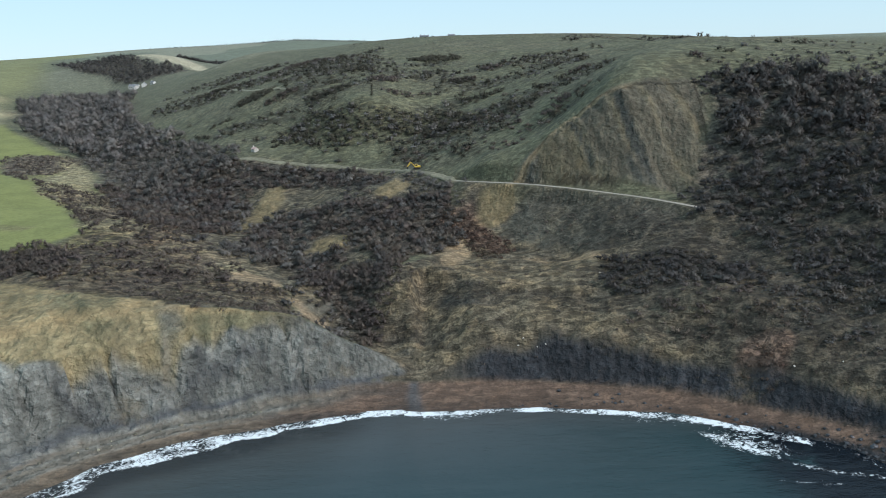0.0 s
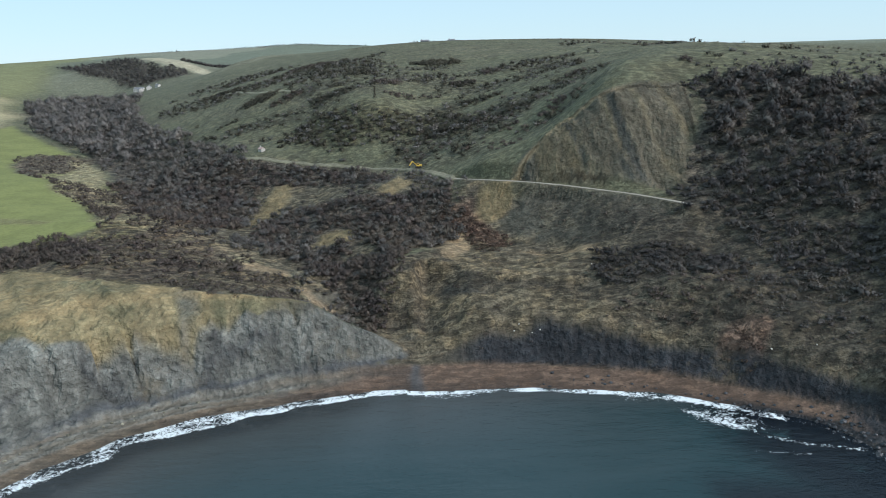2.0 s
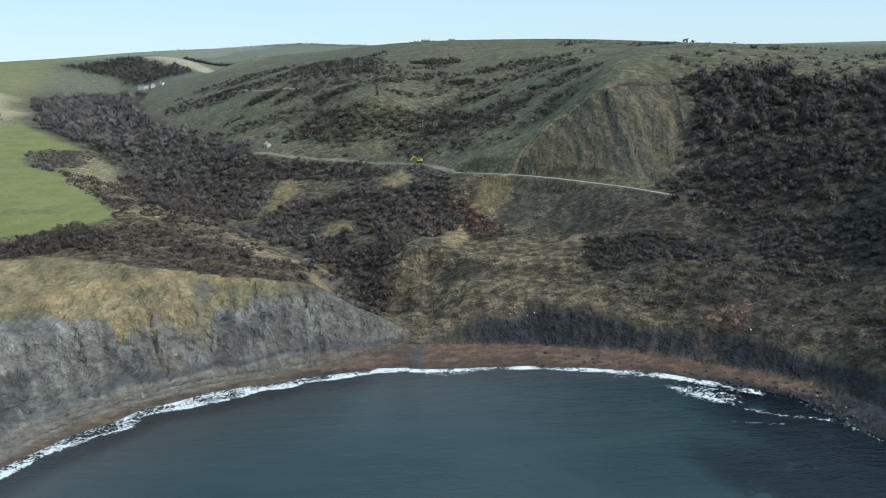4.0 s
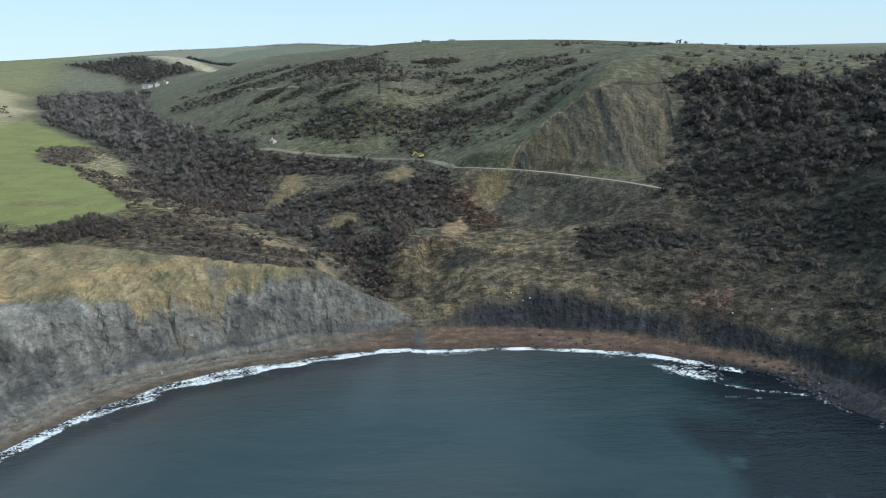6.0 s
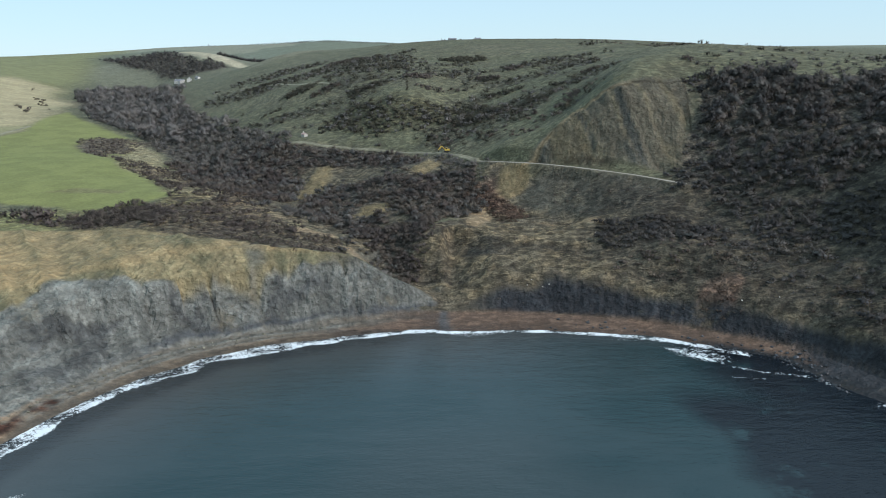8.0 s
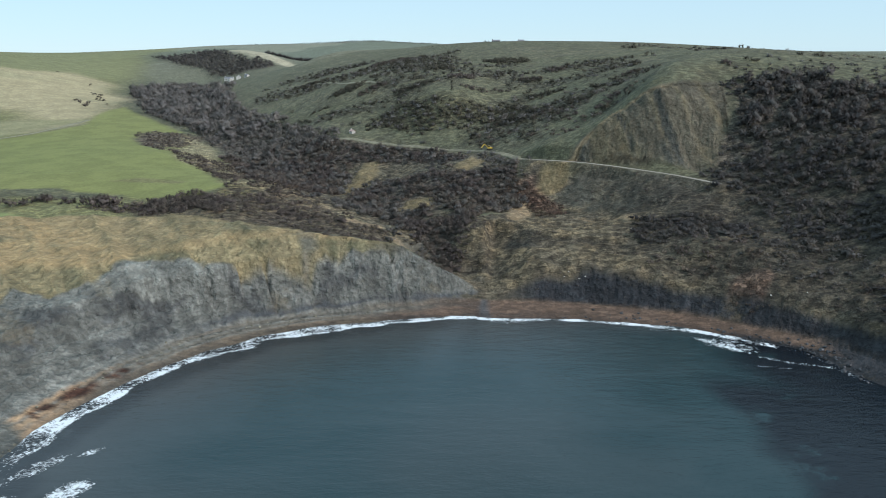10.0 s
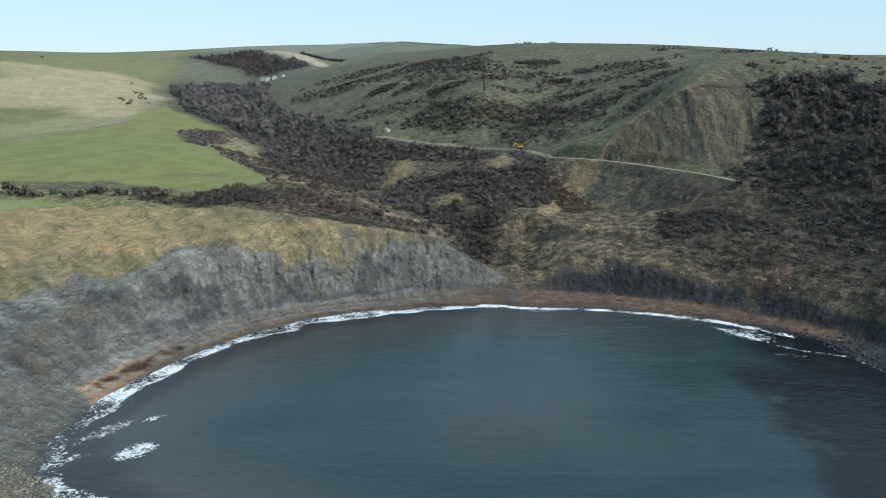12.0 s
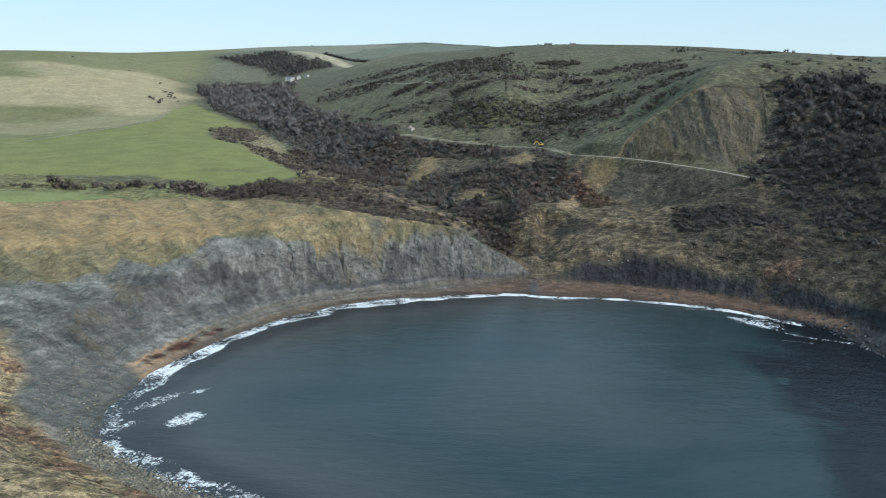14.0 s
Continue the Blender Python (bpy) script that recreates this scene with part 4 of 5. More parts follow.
# ---- plants ----
def mesh_of(name, verts, tris, puff=None, smooth_shaded=False):
    """A mesh of triangles; puff: the way each point of a crown faces, for the soft shading of its clumps."""
    me = bpy.data.meshes.new(name)
    verts, tris = np.asarray(verts, np.float32), np.asarray(tris, np.int32)
    me.vertices.add(len(verts))
    me.vertices.foreach_set("co", verts.ravel())
    me.loops.add(tris.size)
    me.loops.foreach_set("vertex_index", tris.ravel())
    me.polygons.add(len(tris))
    me.polygons.foreach_set("loop_start", np.arange(0, tris.size, 3, dtype=np.int32))
    if smooth_shaded:
        me.polygons.foreach_set("use_smooth", np.ones(len(tris), bool))
    if puff is not None:
        me.attributes.new("puff", "FLOAT_VECTOR", "POINT").data.foreach_set("vector", np.asarray(puff, np.float32).ravel())
    me.update(calc_edges=True)
    return me


def sprays(rng, count, centre, radius, size, slim=0.5, hollow=0.45, lift=0.35):
    """Loose triangles of twigs or leaves that fill an ellipsoid, thicker towards its skin, pointing out and up."""
    v = rng.normal(size=(count, 3))
    v /= np.linalg.norm(v, axis=1)[:, None]
    r = hollow + (1 - hollow) * rng.random(count) ** 0.6
    at = np.array(centre) + v * r[:, None] * np.array(radius)
    skin = v + rng.normal(size=(count, 3)) * 0.28
    out = np.cross(skin, rng.normal(size=(count, 3)))
    out = out / np.linalg.norm(out, axis=1)[:, None] + 0.35 * v + (0, 0, 0.5 * lift)
    out /= np.linalg.norm(out, axis=1)[:, None]
    side = np.cross(skin, out)
    side /= np.linalg.norm(side, axis=1)[:, None] + 1e-9
    length = size * (0.6 + 0.8 * rng.random(count))[:, None]
    verts = np.stack([at - side * length * slim * 0.5, at + side * length * slim * 0.5, at + out * length], 1).reshape(-1, 3)
    puff = v + rng.normal(size=(count, 3)) * 0.2 + (0, 0, 0.35)
    puff /= np.linalg.norm(puff, axis=1)[:, None]
    return verts, np.arange(count * 3).reshape(-1, 3), np.repeat(puff, 3, 0)


def stick(a, b, ra, rb, sides=4):
    """A tapered round piece from a to b."""
    a, b = np.array(a, float), np.array(b, float)
    z = (b - a) / np.linalg.norm(b - a)
    x = np.cross(z, (0.3, 0.9, 0.1))
    x /= np.linalg.norm(x)
    y = np.cross(z, x)
    t = np.arange(sides) * 2 * math.pi / sides
    ring = np.cos(t)[:, None] * x + np.sin(t)[:, None] * y
    verts = np.concatenate([a + ring * ra, b + ring * rb])
    tris = []
    for i in range(sides):
        j = (i + 1) % sides
        tris += [(i, j, sides + j), (i, sides + j, sides + i)]
    return verts, np.array(tris), np.concatenate([ring, ring])


def joined(pieces):
    verts, tris, puffs, n = [], [], [], 0
    for v, t, puff in pieces:
        verts.append(v)
        tris.append(t + n)
        puffs.append(puff)
        n += len(v)
    return np.concatenate(verts), np.concatenate(tris), np.concatenate(puffs)


CORE_AT = np.array([(1, 0, 0), (0, 1, 0), (-1, 0, 0), (0, -1, 0), (0, 0, 1), (0, 0, -1)], float)
CORE_FACES = np.array([(0, 1, 4), (1, 2, 4), (2, 3, 4), (3, 0, 4), (1, 0, 5), (2, 1, 5), (3, 2, 5), (0, 3, 5)])


def clump(rng, centre, radius, count, twig):
    """One rounded clump of a crown: a small thick of twigs with loose sprays standing out of it."""
    out = CORE_AT * rng.uniform(0.35, 0.7, 6)[:, None]
    puff = CORE_AT * 0.7 + (0, 0, 0.45)
    body = np.array(centre) + out * np.array(radius), CORE_FACES, puff / np.linalg.norm(puff, axis=1)[:, None]
    return [body, sprays(rng, count, centre, radius, twig, 0.6, 0.45)]


def rounded(crown, centre, radius):
    """A crown whose sprays face out from the whole plant as well as from their own clump."""
    v, t, puff = joined(crown)
    out = (v - np.array(centre)) / np.array(radius)
    out /= np.linalg.norm(out, axis=1)[:, None] + 1e-9
    puff = 0.3 * puff + 0.4 * out + (0.12, -0.2, 0.4)
    return v, t, puff / np.linalg.norm(puff, axis=1)[:, None]


def tree_shape(seed, height, spread, sprays_each=40, limbs=5, twig=1.0):
    """A bare winter tree: trunk and limbs; crown of rounded clumps of twig sprays with gaps between them."""
    rng = np.random.default_rng(seed)
    lean = rng.normal(size=2) * 0.05 * height
    fork = np.array([lean[0], lean[1], 0.24 * height])
    wood = [stick((0, 0, -0.6), fork, 0.035 * height, 0.024 * height, 5)]
    crown = clump(rng, (lean[0], lean[1], 0.62 * height), (spread * 0.36, spread * 0.36, height * 0.32), sprays_each * 2, twig)
    for k in range(limbs):
        a = 2 * math.pi * k / limbs + rng.normal() * 0.35
        reach, up = spread * (0.26 + 0.14 * rng.random()), height * (0.34 + 0.28 * rng.random())
        tip = np.array([lean[0] + reach * math.cos(a), lean[1] + reach * math.sin(a), up])
        wood.append(stick(fork * (0.75 + 0.3 * rng.random()), tip, 0.016 * height, 0.004 * height, 3))
        r = spread * (0.17 + 0.08 * rng.random())
        crown += clump(rng, tip, (r, r, height * 0.18), sprays_each, twig)
    return joined(wood), rounded(crown, (lean[0], lean[1], 0.5 * height), (spread * 0.5, spread * 0.5, height * 0.45))


def bush_shape(seed, height, spread, count=90, leaf=0.6, stems_=4):
    """A low bush: stems and an uneven dome of sprays."""
    rng = np.random.default_rng(seed)
    stems, crown = [], []
    for k in range(stems_):
        a = 2 * math.pi * k / stems_ + rng.normal() * 0.4
        reach = spread * 0.34 * (0.4 + 0.9 * rng.random())
        tip = (reach * math.cos(a), reach * math.sin(a), height * (0.3 + 0.3 * rng.random()))
        stems.append(stick((0, 0, -0.3), tip, 0.06, 0.02, 3))
        r = spread * (0.22 + 0.14 * rng.random())
        crown += clump(rng, tip, (r, r, height * 0.42), count // 4, leaf)
    return joined(stems), rounded(crown, (0, 0, 0.25 * height), (spread * 0.5, spread * 0.5, height * 0.6))


TREES = [tree_shape(s, h, w, 30, 5, 0.85) for s, h, w in ((1, 8.4, 8.0), (2, 7.0, 7.0), (3, 9.2, 7.4), (4, 6.0, 7.0))]
FAR_TREES = [tree_shape(s, h, w, 12, 3, 1.5) for s, h, w in ((5, 8.4, 8.4), (6, 7.0, 7.4), (7, 9.2, 8.0))]
SHRUBS = [bush_shape(s, h, w, 112, 0.62, 4) for s, h, w in ((11, 3.2, 4.8), (12, 2.5, 4.6), (13, 3.8, 4.6), (14, 2.2, 4.0))]
FAR_SHRUBS = [bush_shape(s, h, w, 56, 0.95, 3) for s, h, w in ((15, 2.9, 5.2), (16, 2.2, 5.0), (17, 3.5, 4.6))]
LOW = [bush_shape(s, h, w, 64, 0.48, 3) for s, h, w in ((21, 1.4, 2.9), (22, 1.0, 2.6), (23, 1.7, 2.8))]


# the line of the tracks, kept free of growth
GRASS_TRACK = [(-143, 576), (-107, 552), (-68, 530), (-31, 499), (-6, 462), (4, 441)]
CLEAR = GRASS_TRACK + [c[:2] for c in TRACK_LINE[1:]]


def scatter(poly, spacing, seed, keep=1.0, wobble=5.0, fringe=0.7, soft=7.0, gaps=0.0):
    """Places in a stretch of the plan, on a shaken lattice, thinned by patches."""
    rng = np.random.default_rng(seed)
    px, py = np.array(poly, float).T
    gx, gy = np.meshgrid(np.arange(px.min() - 6, px.max() + 6, spacing), np.arange(py.min() - 6, py.max() + 6, spacing))
    gx, gy = gx + rng.uniform(-0.5, 0.5, gx.shape) * spacing, gy + rng.uniform(-0.5, 0.5, gx.shape) * spacing
    ok = (within(poly, gx, gy, soft, wobble) > rng.uniform(fringe * 0.4, 1 - 0.4 * fringe, gx.shape)) & (rng.random(gx.shape) < keep)
    if gaps:
        ok &= rough(gx, gy, 26, 3, seed + 7) + 0.4 * rng.uniform(-1, 1, gx.shape) > gaps - 0.75
    for bare in BARE + TAN + [SCAR]:
        ok &= (within(bare, gx, gy, 2, 1) < 0.5) | ((gx > 118) & (rng.random(gx.shape) < 0.3))
    for (ax, ay), (bx, by) in zip(CLEAR[:-1], CLEAR[1:]):
        q = np.clip(((gx - ax) * (bx - ax) + (gy - ay) * (by - ay)) / ((bx - ax) ** 2 + (by - ay) ** 2), 0, 1)
        ok &= np.hypot(gx - ax - q * (bx - ax), gy - ay - q * (by - ay)) > 4.0
    d, _ = shore(gx, gy)
    ok &= d > 3
    return np.stack([gx[ok], gy[ok]], -1)


def stand(name, label, category, shapes, places, material, low, high, seed, sink=0.15):
    """Plants past counting, joined into one sheet of growth."""
    rng = np.random.default_rng(seed)
    n = len(places)
    z = height_at(places[:, 0], places[:, 1])
    pick = rng.integers(0, len(shapes), n)
    scale = (low + (high - low) * rng.random(n) ** 1.6) * (0.85 + 0.3 * rng.random(n))
    turn = rng.uniform(0, 2 * math.pi, n)
    lighter = rng.uniform(-0.32, 0.32, n) + 0.25 * rough(places[:, 0], places[:, 1], 30, 3, seed + 3)
    verts, tris, shades, puffs, used = [], [], [], [], 0
    for k, shape in enumerate(shapes):
        v, t, puff = joined(shape)
        sel = np.nonzero(pick == k)[0]
        c, s = np.cos(turn[sel])[:, None], np.sin(turn[sel])[:, None]
        q = np.stack([v[None, :, 0] * c - v[None, :, 1] * s, v[None, :, 0] * s + v[None, :, 1] * c, np.repeat(v[None, :, 2], len(sel), 0)], -1) * scale[sel][:, None, None]
        q += np.stack([places[sel, 0], places[sel, 1], z[sel] - sink], -1)[:, None, :]
        verts.append(q.reshape(-1, 3))
        puffs.append(np.stack([puff[None, :, 0] * c - puff[None, :, 1] * s, puff[None, :, 0] * s + puff[None, :, 1] * c, np.repeat(puff[None, :, 2], len(sel), 0)], -1).reshape(-1, 3))
        tris.append((t[None] + (np.arange(len(sel)) * len(v))[:, None, None]).reshape(-1, 3) + used)
        shades.append(np.repeat(lighter[sel], len(v)))
        used += len(sel) * len(v)
    me = mesh_of(name, np.concatenate(verts), np.concatenate(tris), np.concatenate(puffs))
    me.attributes.new("shade", "FLOAT", "POINT").data.foreach_set("value", np.concatenate(shades).astype(np.float32))
    ob = part(name, me, material)
    return tagged(ob, label, category, kind="stuff")


def plant(name, label, category, group, shape, materials, place, scale, turn, made={}):
    """One plant as a thing: its wood and its crown."""
    key = (name, id(shape), materials[1].name)
    at = (place[0], place[1], float(height_at(place[0], place[1])) - 0.1)
    m = pose(*at, 0, 0, turn)
    if key not in made:
        root = new(name)
        part("trunk" if name.endswith("tree") else "stems", mesh_of("stems", *shape[0]), materials[0], root)
        part("crown", mesh_of("crown", *shape[1]), materials[1], root)
        root.scale = (scale, scale, scale)
        root.matrix_basis = m @ Matrix.Diagonal((scale, scale, scale, 1))
        made[key] = tagged(root, label, category, group)
        return root
    ob = copy_thing(made[key], m)
    ob.scale = (scale, scale, scale)
    return ob


def plant_all(places, count, seed, low, high, *what):
    """The first `count` places as things of their own; the rest are handed back."""
    rng = np.random.default_rng(seed)
    name, label, category, group, shapes, materials = what
    for p in places[:count]:
        plant(name, label, category, group, shapes[rng.integers(len(shapes))], materials, p, rng.uniform(low, high), rng.uniform(0, 360))
    return places[count:]


def nearest_first(places):
    return places[np.argsort(np.hypot(places[:, 0] - 20, places[:, 1]))]


wood_east = nearest_first(scatter(EAST_WOOD, 5.4, 101, 1.0, 9, 1.0, 12, gaps=0.22))
fringe = wood_east[:, 0] - 0.25 * (wood_east[:, 1] - 400) < 130
stand("wood_edge_thorn", "low bare thorn along the edge of a hillside wood", "scrub", SHRUBS, wood_east[fringe], WOOD_SHADE_TWIG, 0.6, 1.1, 100)
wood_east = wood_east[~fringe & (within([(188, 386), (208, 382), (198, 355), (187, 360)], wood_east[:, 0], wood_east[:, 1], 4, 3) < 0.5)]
wood_east = plant_all(wood_east, 170, 1, 0.5, 0.95, "bare_tree", "bare grey-brown tree in a dense hillside wood", "tree", "trees of the hillside wood", TREES, (BARK, WOOD_SHADE_TWIG))
stand("hillside_wood", "dense bare winter wood on a steep shaded slope", "woodland", TREES, wood_east, WOOD_SHADE_TWIG, 0.6, 1.35, 102)
# trees in the paler twig colour, for crowns that catch the sun
stand("hillside_grey_trees", "paler trees standing in for sunlit crowns of the hillside wood", "woodland", TREES, scatter([(150, 430), (150, 345), (180, 322), (260, 340), (280, 430), (200, 415)], 11, 212, 0.6), TWIG, 0.5, 1.0, 213)
stand("wood_top_thorn", "scattered thorn thinning out above a hillside wood", "scrub", FAR_SHRUBS, scatter([(128, 432), (160, 442), (195, 424), (260, 450), (300, 470), (290, 500), (200, 470), (150, 465), (128, 450)], 6.5, 214, 0.5), WOOD_SHADE_TWIG, 0.5, 1.0, 215)
stand("hillside_undergrowth", "dark bramble undergrowth beneath the hillside wood", "scrub", SHRUBS, scatter(EAST_WOOD, 5.2, 103, 0.95, 9, 1.0, 12), WOOD_SHADE_TWIG, 0.6, 1.3, 104)
valley = nearest_first(scatter(VALLEY_WOOD, 9.2, 105, 1.0, 12, 1.0, 14, 0.2))
valley = plant_all(valley, 120, 2, 0.7, 1.15, "valley_tree", "bare winter tree on the side of a stream valley", "tree", "trees along the stream valley", TREES, (BARK, TWIG))
stand("valley_wood", "bare grey winter woodland filling a stream valley", "woodland", TREES, valley, TWIG, 0.8, 1.9, 106)
stand("valley_undergrowth", "brown scrub between the trees of the valley", "scrub", FAR_SHRUBS, scatter(VALLEY_WOOD, 9.5, 107, 1.0, 9, 1.0, 14), TWIG, 0.6, 1.1, 108)
stand("valley_foot_scrub", "brown thorn and bramble below the valley wood", "scrub", SHRUBS, scatter(VALLEY_SCRUB, 4.2, 216, 0.9, 9, 1.0, 12, 0.35), BRAMBLE, 0.6, 1.5, 217)
stand("valley_foot_bracken", "rusty bracken and bramble in a valley", "bracken", LOW, scatter(VALLEY_SCRUB, 5.0, 218, 0.6, 9, 1.0, 12, 0.5), BRACKEN, 0.8, 1.6, 219)
stand("valley_foot_trees", "low bare trees at the foot of the valley wood", "woodland", TREES, scatter(VALLEY_SCRUB, 9.0, 220, 0.6), TWIG, 0.4, 0.8, 221)
stand("upper_valley_wood", "far bare wood in the head of a valley", "woodland", FAR_TREES, scatter([(-520, 1680), (-470, 1640), (-400, 1620), (-370, 1760), (-480, 1900), (-540, 1800)], 9.5, 224, 0.9), WOOD_SHADE_TWIG, 0.6, 1.0, 225)
stand("plantation", "dark far plantation below a bare hillside", "woodland", FAR_TREES, scatter(PLANTATION, 9.0, 109), WOOD_SHADE_TWIG, 0.7, 1.05, 110)
thicket = nearest_first(np.concatenate([scatter(THICKET, 4.0, 111, gaps=0.25), scatter(EAST_BANK, 4.6, 112, gaps=0.2), scatter(RAVINE, 3.0, 113)]))
thicket = plant_all(thicket, 200, 3, 0.7, 1.2, "thorn_bush", "dark bare thorn bush in a thicket above the bay", "bush", "thorn bushes of the thicket", SHRUBS, (BARK, BRAMBLE))
stand("thorn_thicket", "dark bare thorn thicket on slumped ground", "scrub", SHRUBS, thicket, BRAMBLE, 0.6, 1.5, 114)
mid = scatter(MIDLAND, 4.4, 160, 1.0, 7, 0.9, 10)
mid = mid[rough(mid[:, 0], mid[:, 1], 40, 3, 161) > -0.12 + 0.3 * np.random.default_rng(7).random(len(mid))]
stand("midland_scrub", "mixed bare thorn and bramble on broken ground", "scrub", SHRUBS, mid, TWIG, 0.5, 1.4, 162)
stand("thicket_trees", "low bare trees standing in the thicket", "woodland", TREES[1:], np.concatenate([scatter(THICKET, 9, 115), scatter(EAST_BANK, 8, 116)]), TWIG, 0.45, 0.7, 117)
cliff_scrub = nearest_first(scatter(CLIFFTOP_SCRUB, 3.1, 118, 0.85, gaps=0.45))
cliff_scrub = plant_all(cliff_scrub, 150, 4, 0.7, 1.3, "low_scrub_bush", "low brown wind-cut bush on the cliff top", "bush", "bushes of the cliff top", LOW, (BARK, BRAMBLE))
stand("clifftop_scrub", "low brown wind-cut scrub along the cliff top", "scrub", LOW + SHRUBS[:2], cliff_scrub, BRAMBLE, 0.5, 1.25, 119)
stand("slope_scrub", "thin reddish-brown scrub on the slope below a field", "scrub", LOW, scatter(BROWN_SLOPE, 4.0, 120, 0.85, 8, 0.9, 10, 0.5), BRAMBLE, 0.8, 1.9, 121)
stand("gorse_band", "dark green gorse and thorn band across a grassy hill", "gorse", FAR_SHRUBS, scatter(GORSE, 4.6, 122, 0.8, 9, 0.9), GORSE_LEAF, 0.7, 1.25, 123)
stand("gorse_band_thorn", "bare thorn bushes among the gorse", "scrub", FAR_SHRUBS, scatter(GORSE, 7.5, 124, 0.8, 9, 0.9), TWIG, 0.8, 1.4, 125)
# eastern scrub takes the darker twigs so that it looks shaded
stand("east_scrub", "dark scrub below the hillside wood", "scrub", SHRUBS, scatter(EAST_SCRUB, 3.6, 126, 0.95, 7, 1.0, 9), WOOD_SHADE_TWIG, 0.7, 1.2, 127)
stand("mound_scrub", "dark low scrub along the top of a slipped mound", "scrub", LOW + SHRUBS[1:2], scatter(DARK_MOUND, 2.6, 226, 0.9), WOOD_SHADE_TWIG, 0.6, 1.0, 227)
stand("slump_clumps", "brown bramble clumps on slumped ground", "scrub", SHRUBS, scatter([(66, 300), (84, 306), (112, 300), (128, 296), (112, 272), (86, 284), (60, 292)], 3.8, 228, 0.8, 6, 1.0, 8, 0.4), BRAMBLE, 0.4, 0.9, 229)
stand("hump_scrub", "dark scrub over a hump of slumped ground", "scrub", SHRUBS, scatter(HUMP, 2.9, 128), WOOD_SHADE_TWIG, 0.6, 1.1, 129)
stand("bracken", "rust-red dead bracken and bramble on slumped ground", "bracken", LOW, np.concatenate([scatter(RUST[0], 2.2, 130), scatter(RUST[1], 2.4, 131)]), BRACKEN, 0.7, 1.4, 132)
stand("slump_tussocks", "scattered low brown bushes on slumped grass", "scrub", LOW, scatter(SLUMP_GRASS, 6.0, 133, 0.6), BRAMBLE, 0.4, 0.9, 134)
stand("east_slip_scrub", "dark low scrub over slipped ground below the wood", "scrub", LOW + SHRUBS[:1], scatter([(104, 330), (122, 318), (160, 300), (200, 280), (190, 200), (150, 215), (124, 262), (100, 288)], 4.4, 137, 0.8), WOOD_SHADE_TWIG, 0.6, 1.4, 138)
stand("headland_scrub", "red-brown bramble and tussocks on a low headland", "scrub", LOW, scatter(HEADLAND, 3.6, 145, 0.25), BRACKEN, 0.4, 0.9, 146)
stand("scarp_bushes", "low bushes on a rough scarp below the track", "scrub", LOW, scatter(LOWER_SCARP, 5.0, 135, 0.7), BRAMBLE, 0.5, 1.0, 136)

# clumps over the open hill
rng = np.random.default_rng(5)
hill = scatter(HILL, 5.6, 140, 1.0, 8)
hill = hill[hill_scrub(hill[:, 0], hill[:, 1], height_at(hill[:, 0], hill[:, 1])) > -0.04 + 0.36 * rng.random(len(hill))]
stand("shoulder_scrub", "brown thorn scrub on a slope beside a landslip", "scrub", FAR_SHRUBS, scatter([(-25, 505), (8, 468), (35, 435), (62, 452), (72, 490), (35, 545), (-30, 555)], 5.0, 222, 0.8, 6, 1.0, 9, 0.55), BRAMBLE, 0.4, 1.0, 223)
stand("hill_gorse", "dark gorse clumps dotted over a grassy hill", "gorse", FAR_SHRUBS, hill[np.arange(len(hill)) % 3 > 0], GORSE_LEAF, 0.5, 1.2, 143)
stand("hill_thorn", "bare thorn clumps dotted over a grassy hill", "scrub", FAR_SHRUBS, hill[::3], TWIG, 0.5, 1.1, 144)
for k, (cx, cy, w) in enumerate([(-10, 780, 26), (-139, 890, 24), (-68, 721, 15), (132, 463, 8), (156, 471, 8), (87, 568, 10), (-159, 726, 16), (-134, 699, 14), (49, 527, 12), (15, 667, 9), (-233, 873, 20), (66, 474, 12), (-75, 744, 14), (36, 696, 10), (15, 664, 12), (-45, 668, 10), (-90, 656, 16), (-32, 631, 14), (-162, 733, 20), (-9, 632, 16), (27, 606, 18), (43, 580, 10), (-182, 697, 14)]):
    ring = [(cx + w * math.cos(a), cy + 0.55 * w * math.sin(a)) for a in np.linspace(0, 2 * math.pi, 9)[:-1]]
    stand("gorse_clump", "large dark gorse clump on a grassy hill", "gorse", FAR_SHRUBS, scatter(ring, 3.4, 150 + k), (GORSE_LEAF, BRAMBLE)[k % 2], 0.6, 1.1, 170 + k)


def row(points, spacing, shake, seed):
    rng = np.random.default_rng(seed)
    out = []
    for (ax, ay), (bx, by) in zip(points, points[1:]):
        n = max(int(math.hypot(bx - ax, by - ay) / spacing), 1)
        for k in range(n):
            out.append((ax + (bx - ax) * k / n, ay + (by - ay) * k / n))
    return np.array(out) + rng.normal(size=(len(out), 2)) * shake


stand("field_hedge", "straggling hedge of brown bushes below a field", "hedge", LOW + SHRUBS[1:2], row([(-420, 352), (-345, 360), (-316, 354), (-281, 366), (-243, 357), (-205, 345)], 3.4, 3.2, 190), BRAMBLE, 0.5, 0.9, 191)
stand("notch_thorn", "dark bare thorn brake beside a green field", "scrub", SHRUBS, scatter(NOTCH_THORN, 3.4, 204, gaps=0.2), BRAMBLE, 0.7, 1.2, 205)
stand("patch_scrub", "brown bramble patch between field and wood", "scrub", LOW, scatter(SCRUB_PATCH, 5, 206, 0.8), BRAMBLE, 0.8, 1.5, 207)
stand("hill_cut_scrub", "dark scrub in a cut of the dry hillside", "scrub", SHRUBS, scatter(HILL_CUT, 6, 208, 0.7), BRAMBLE, 0.5, 0.9, 209)
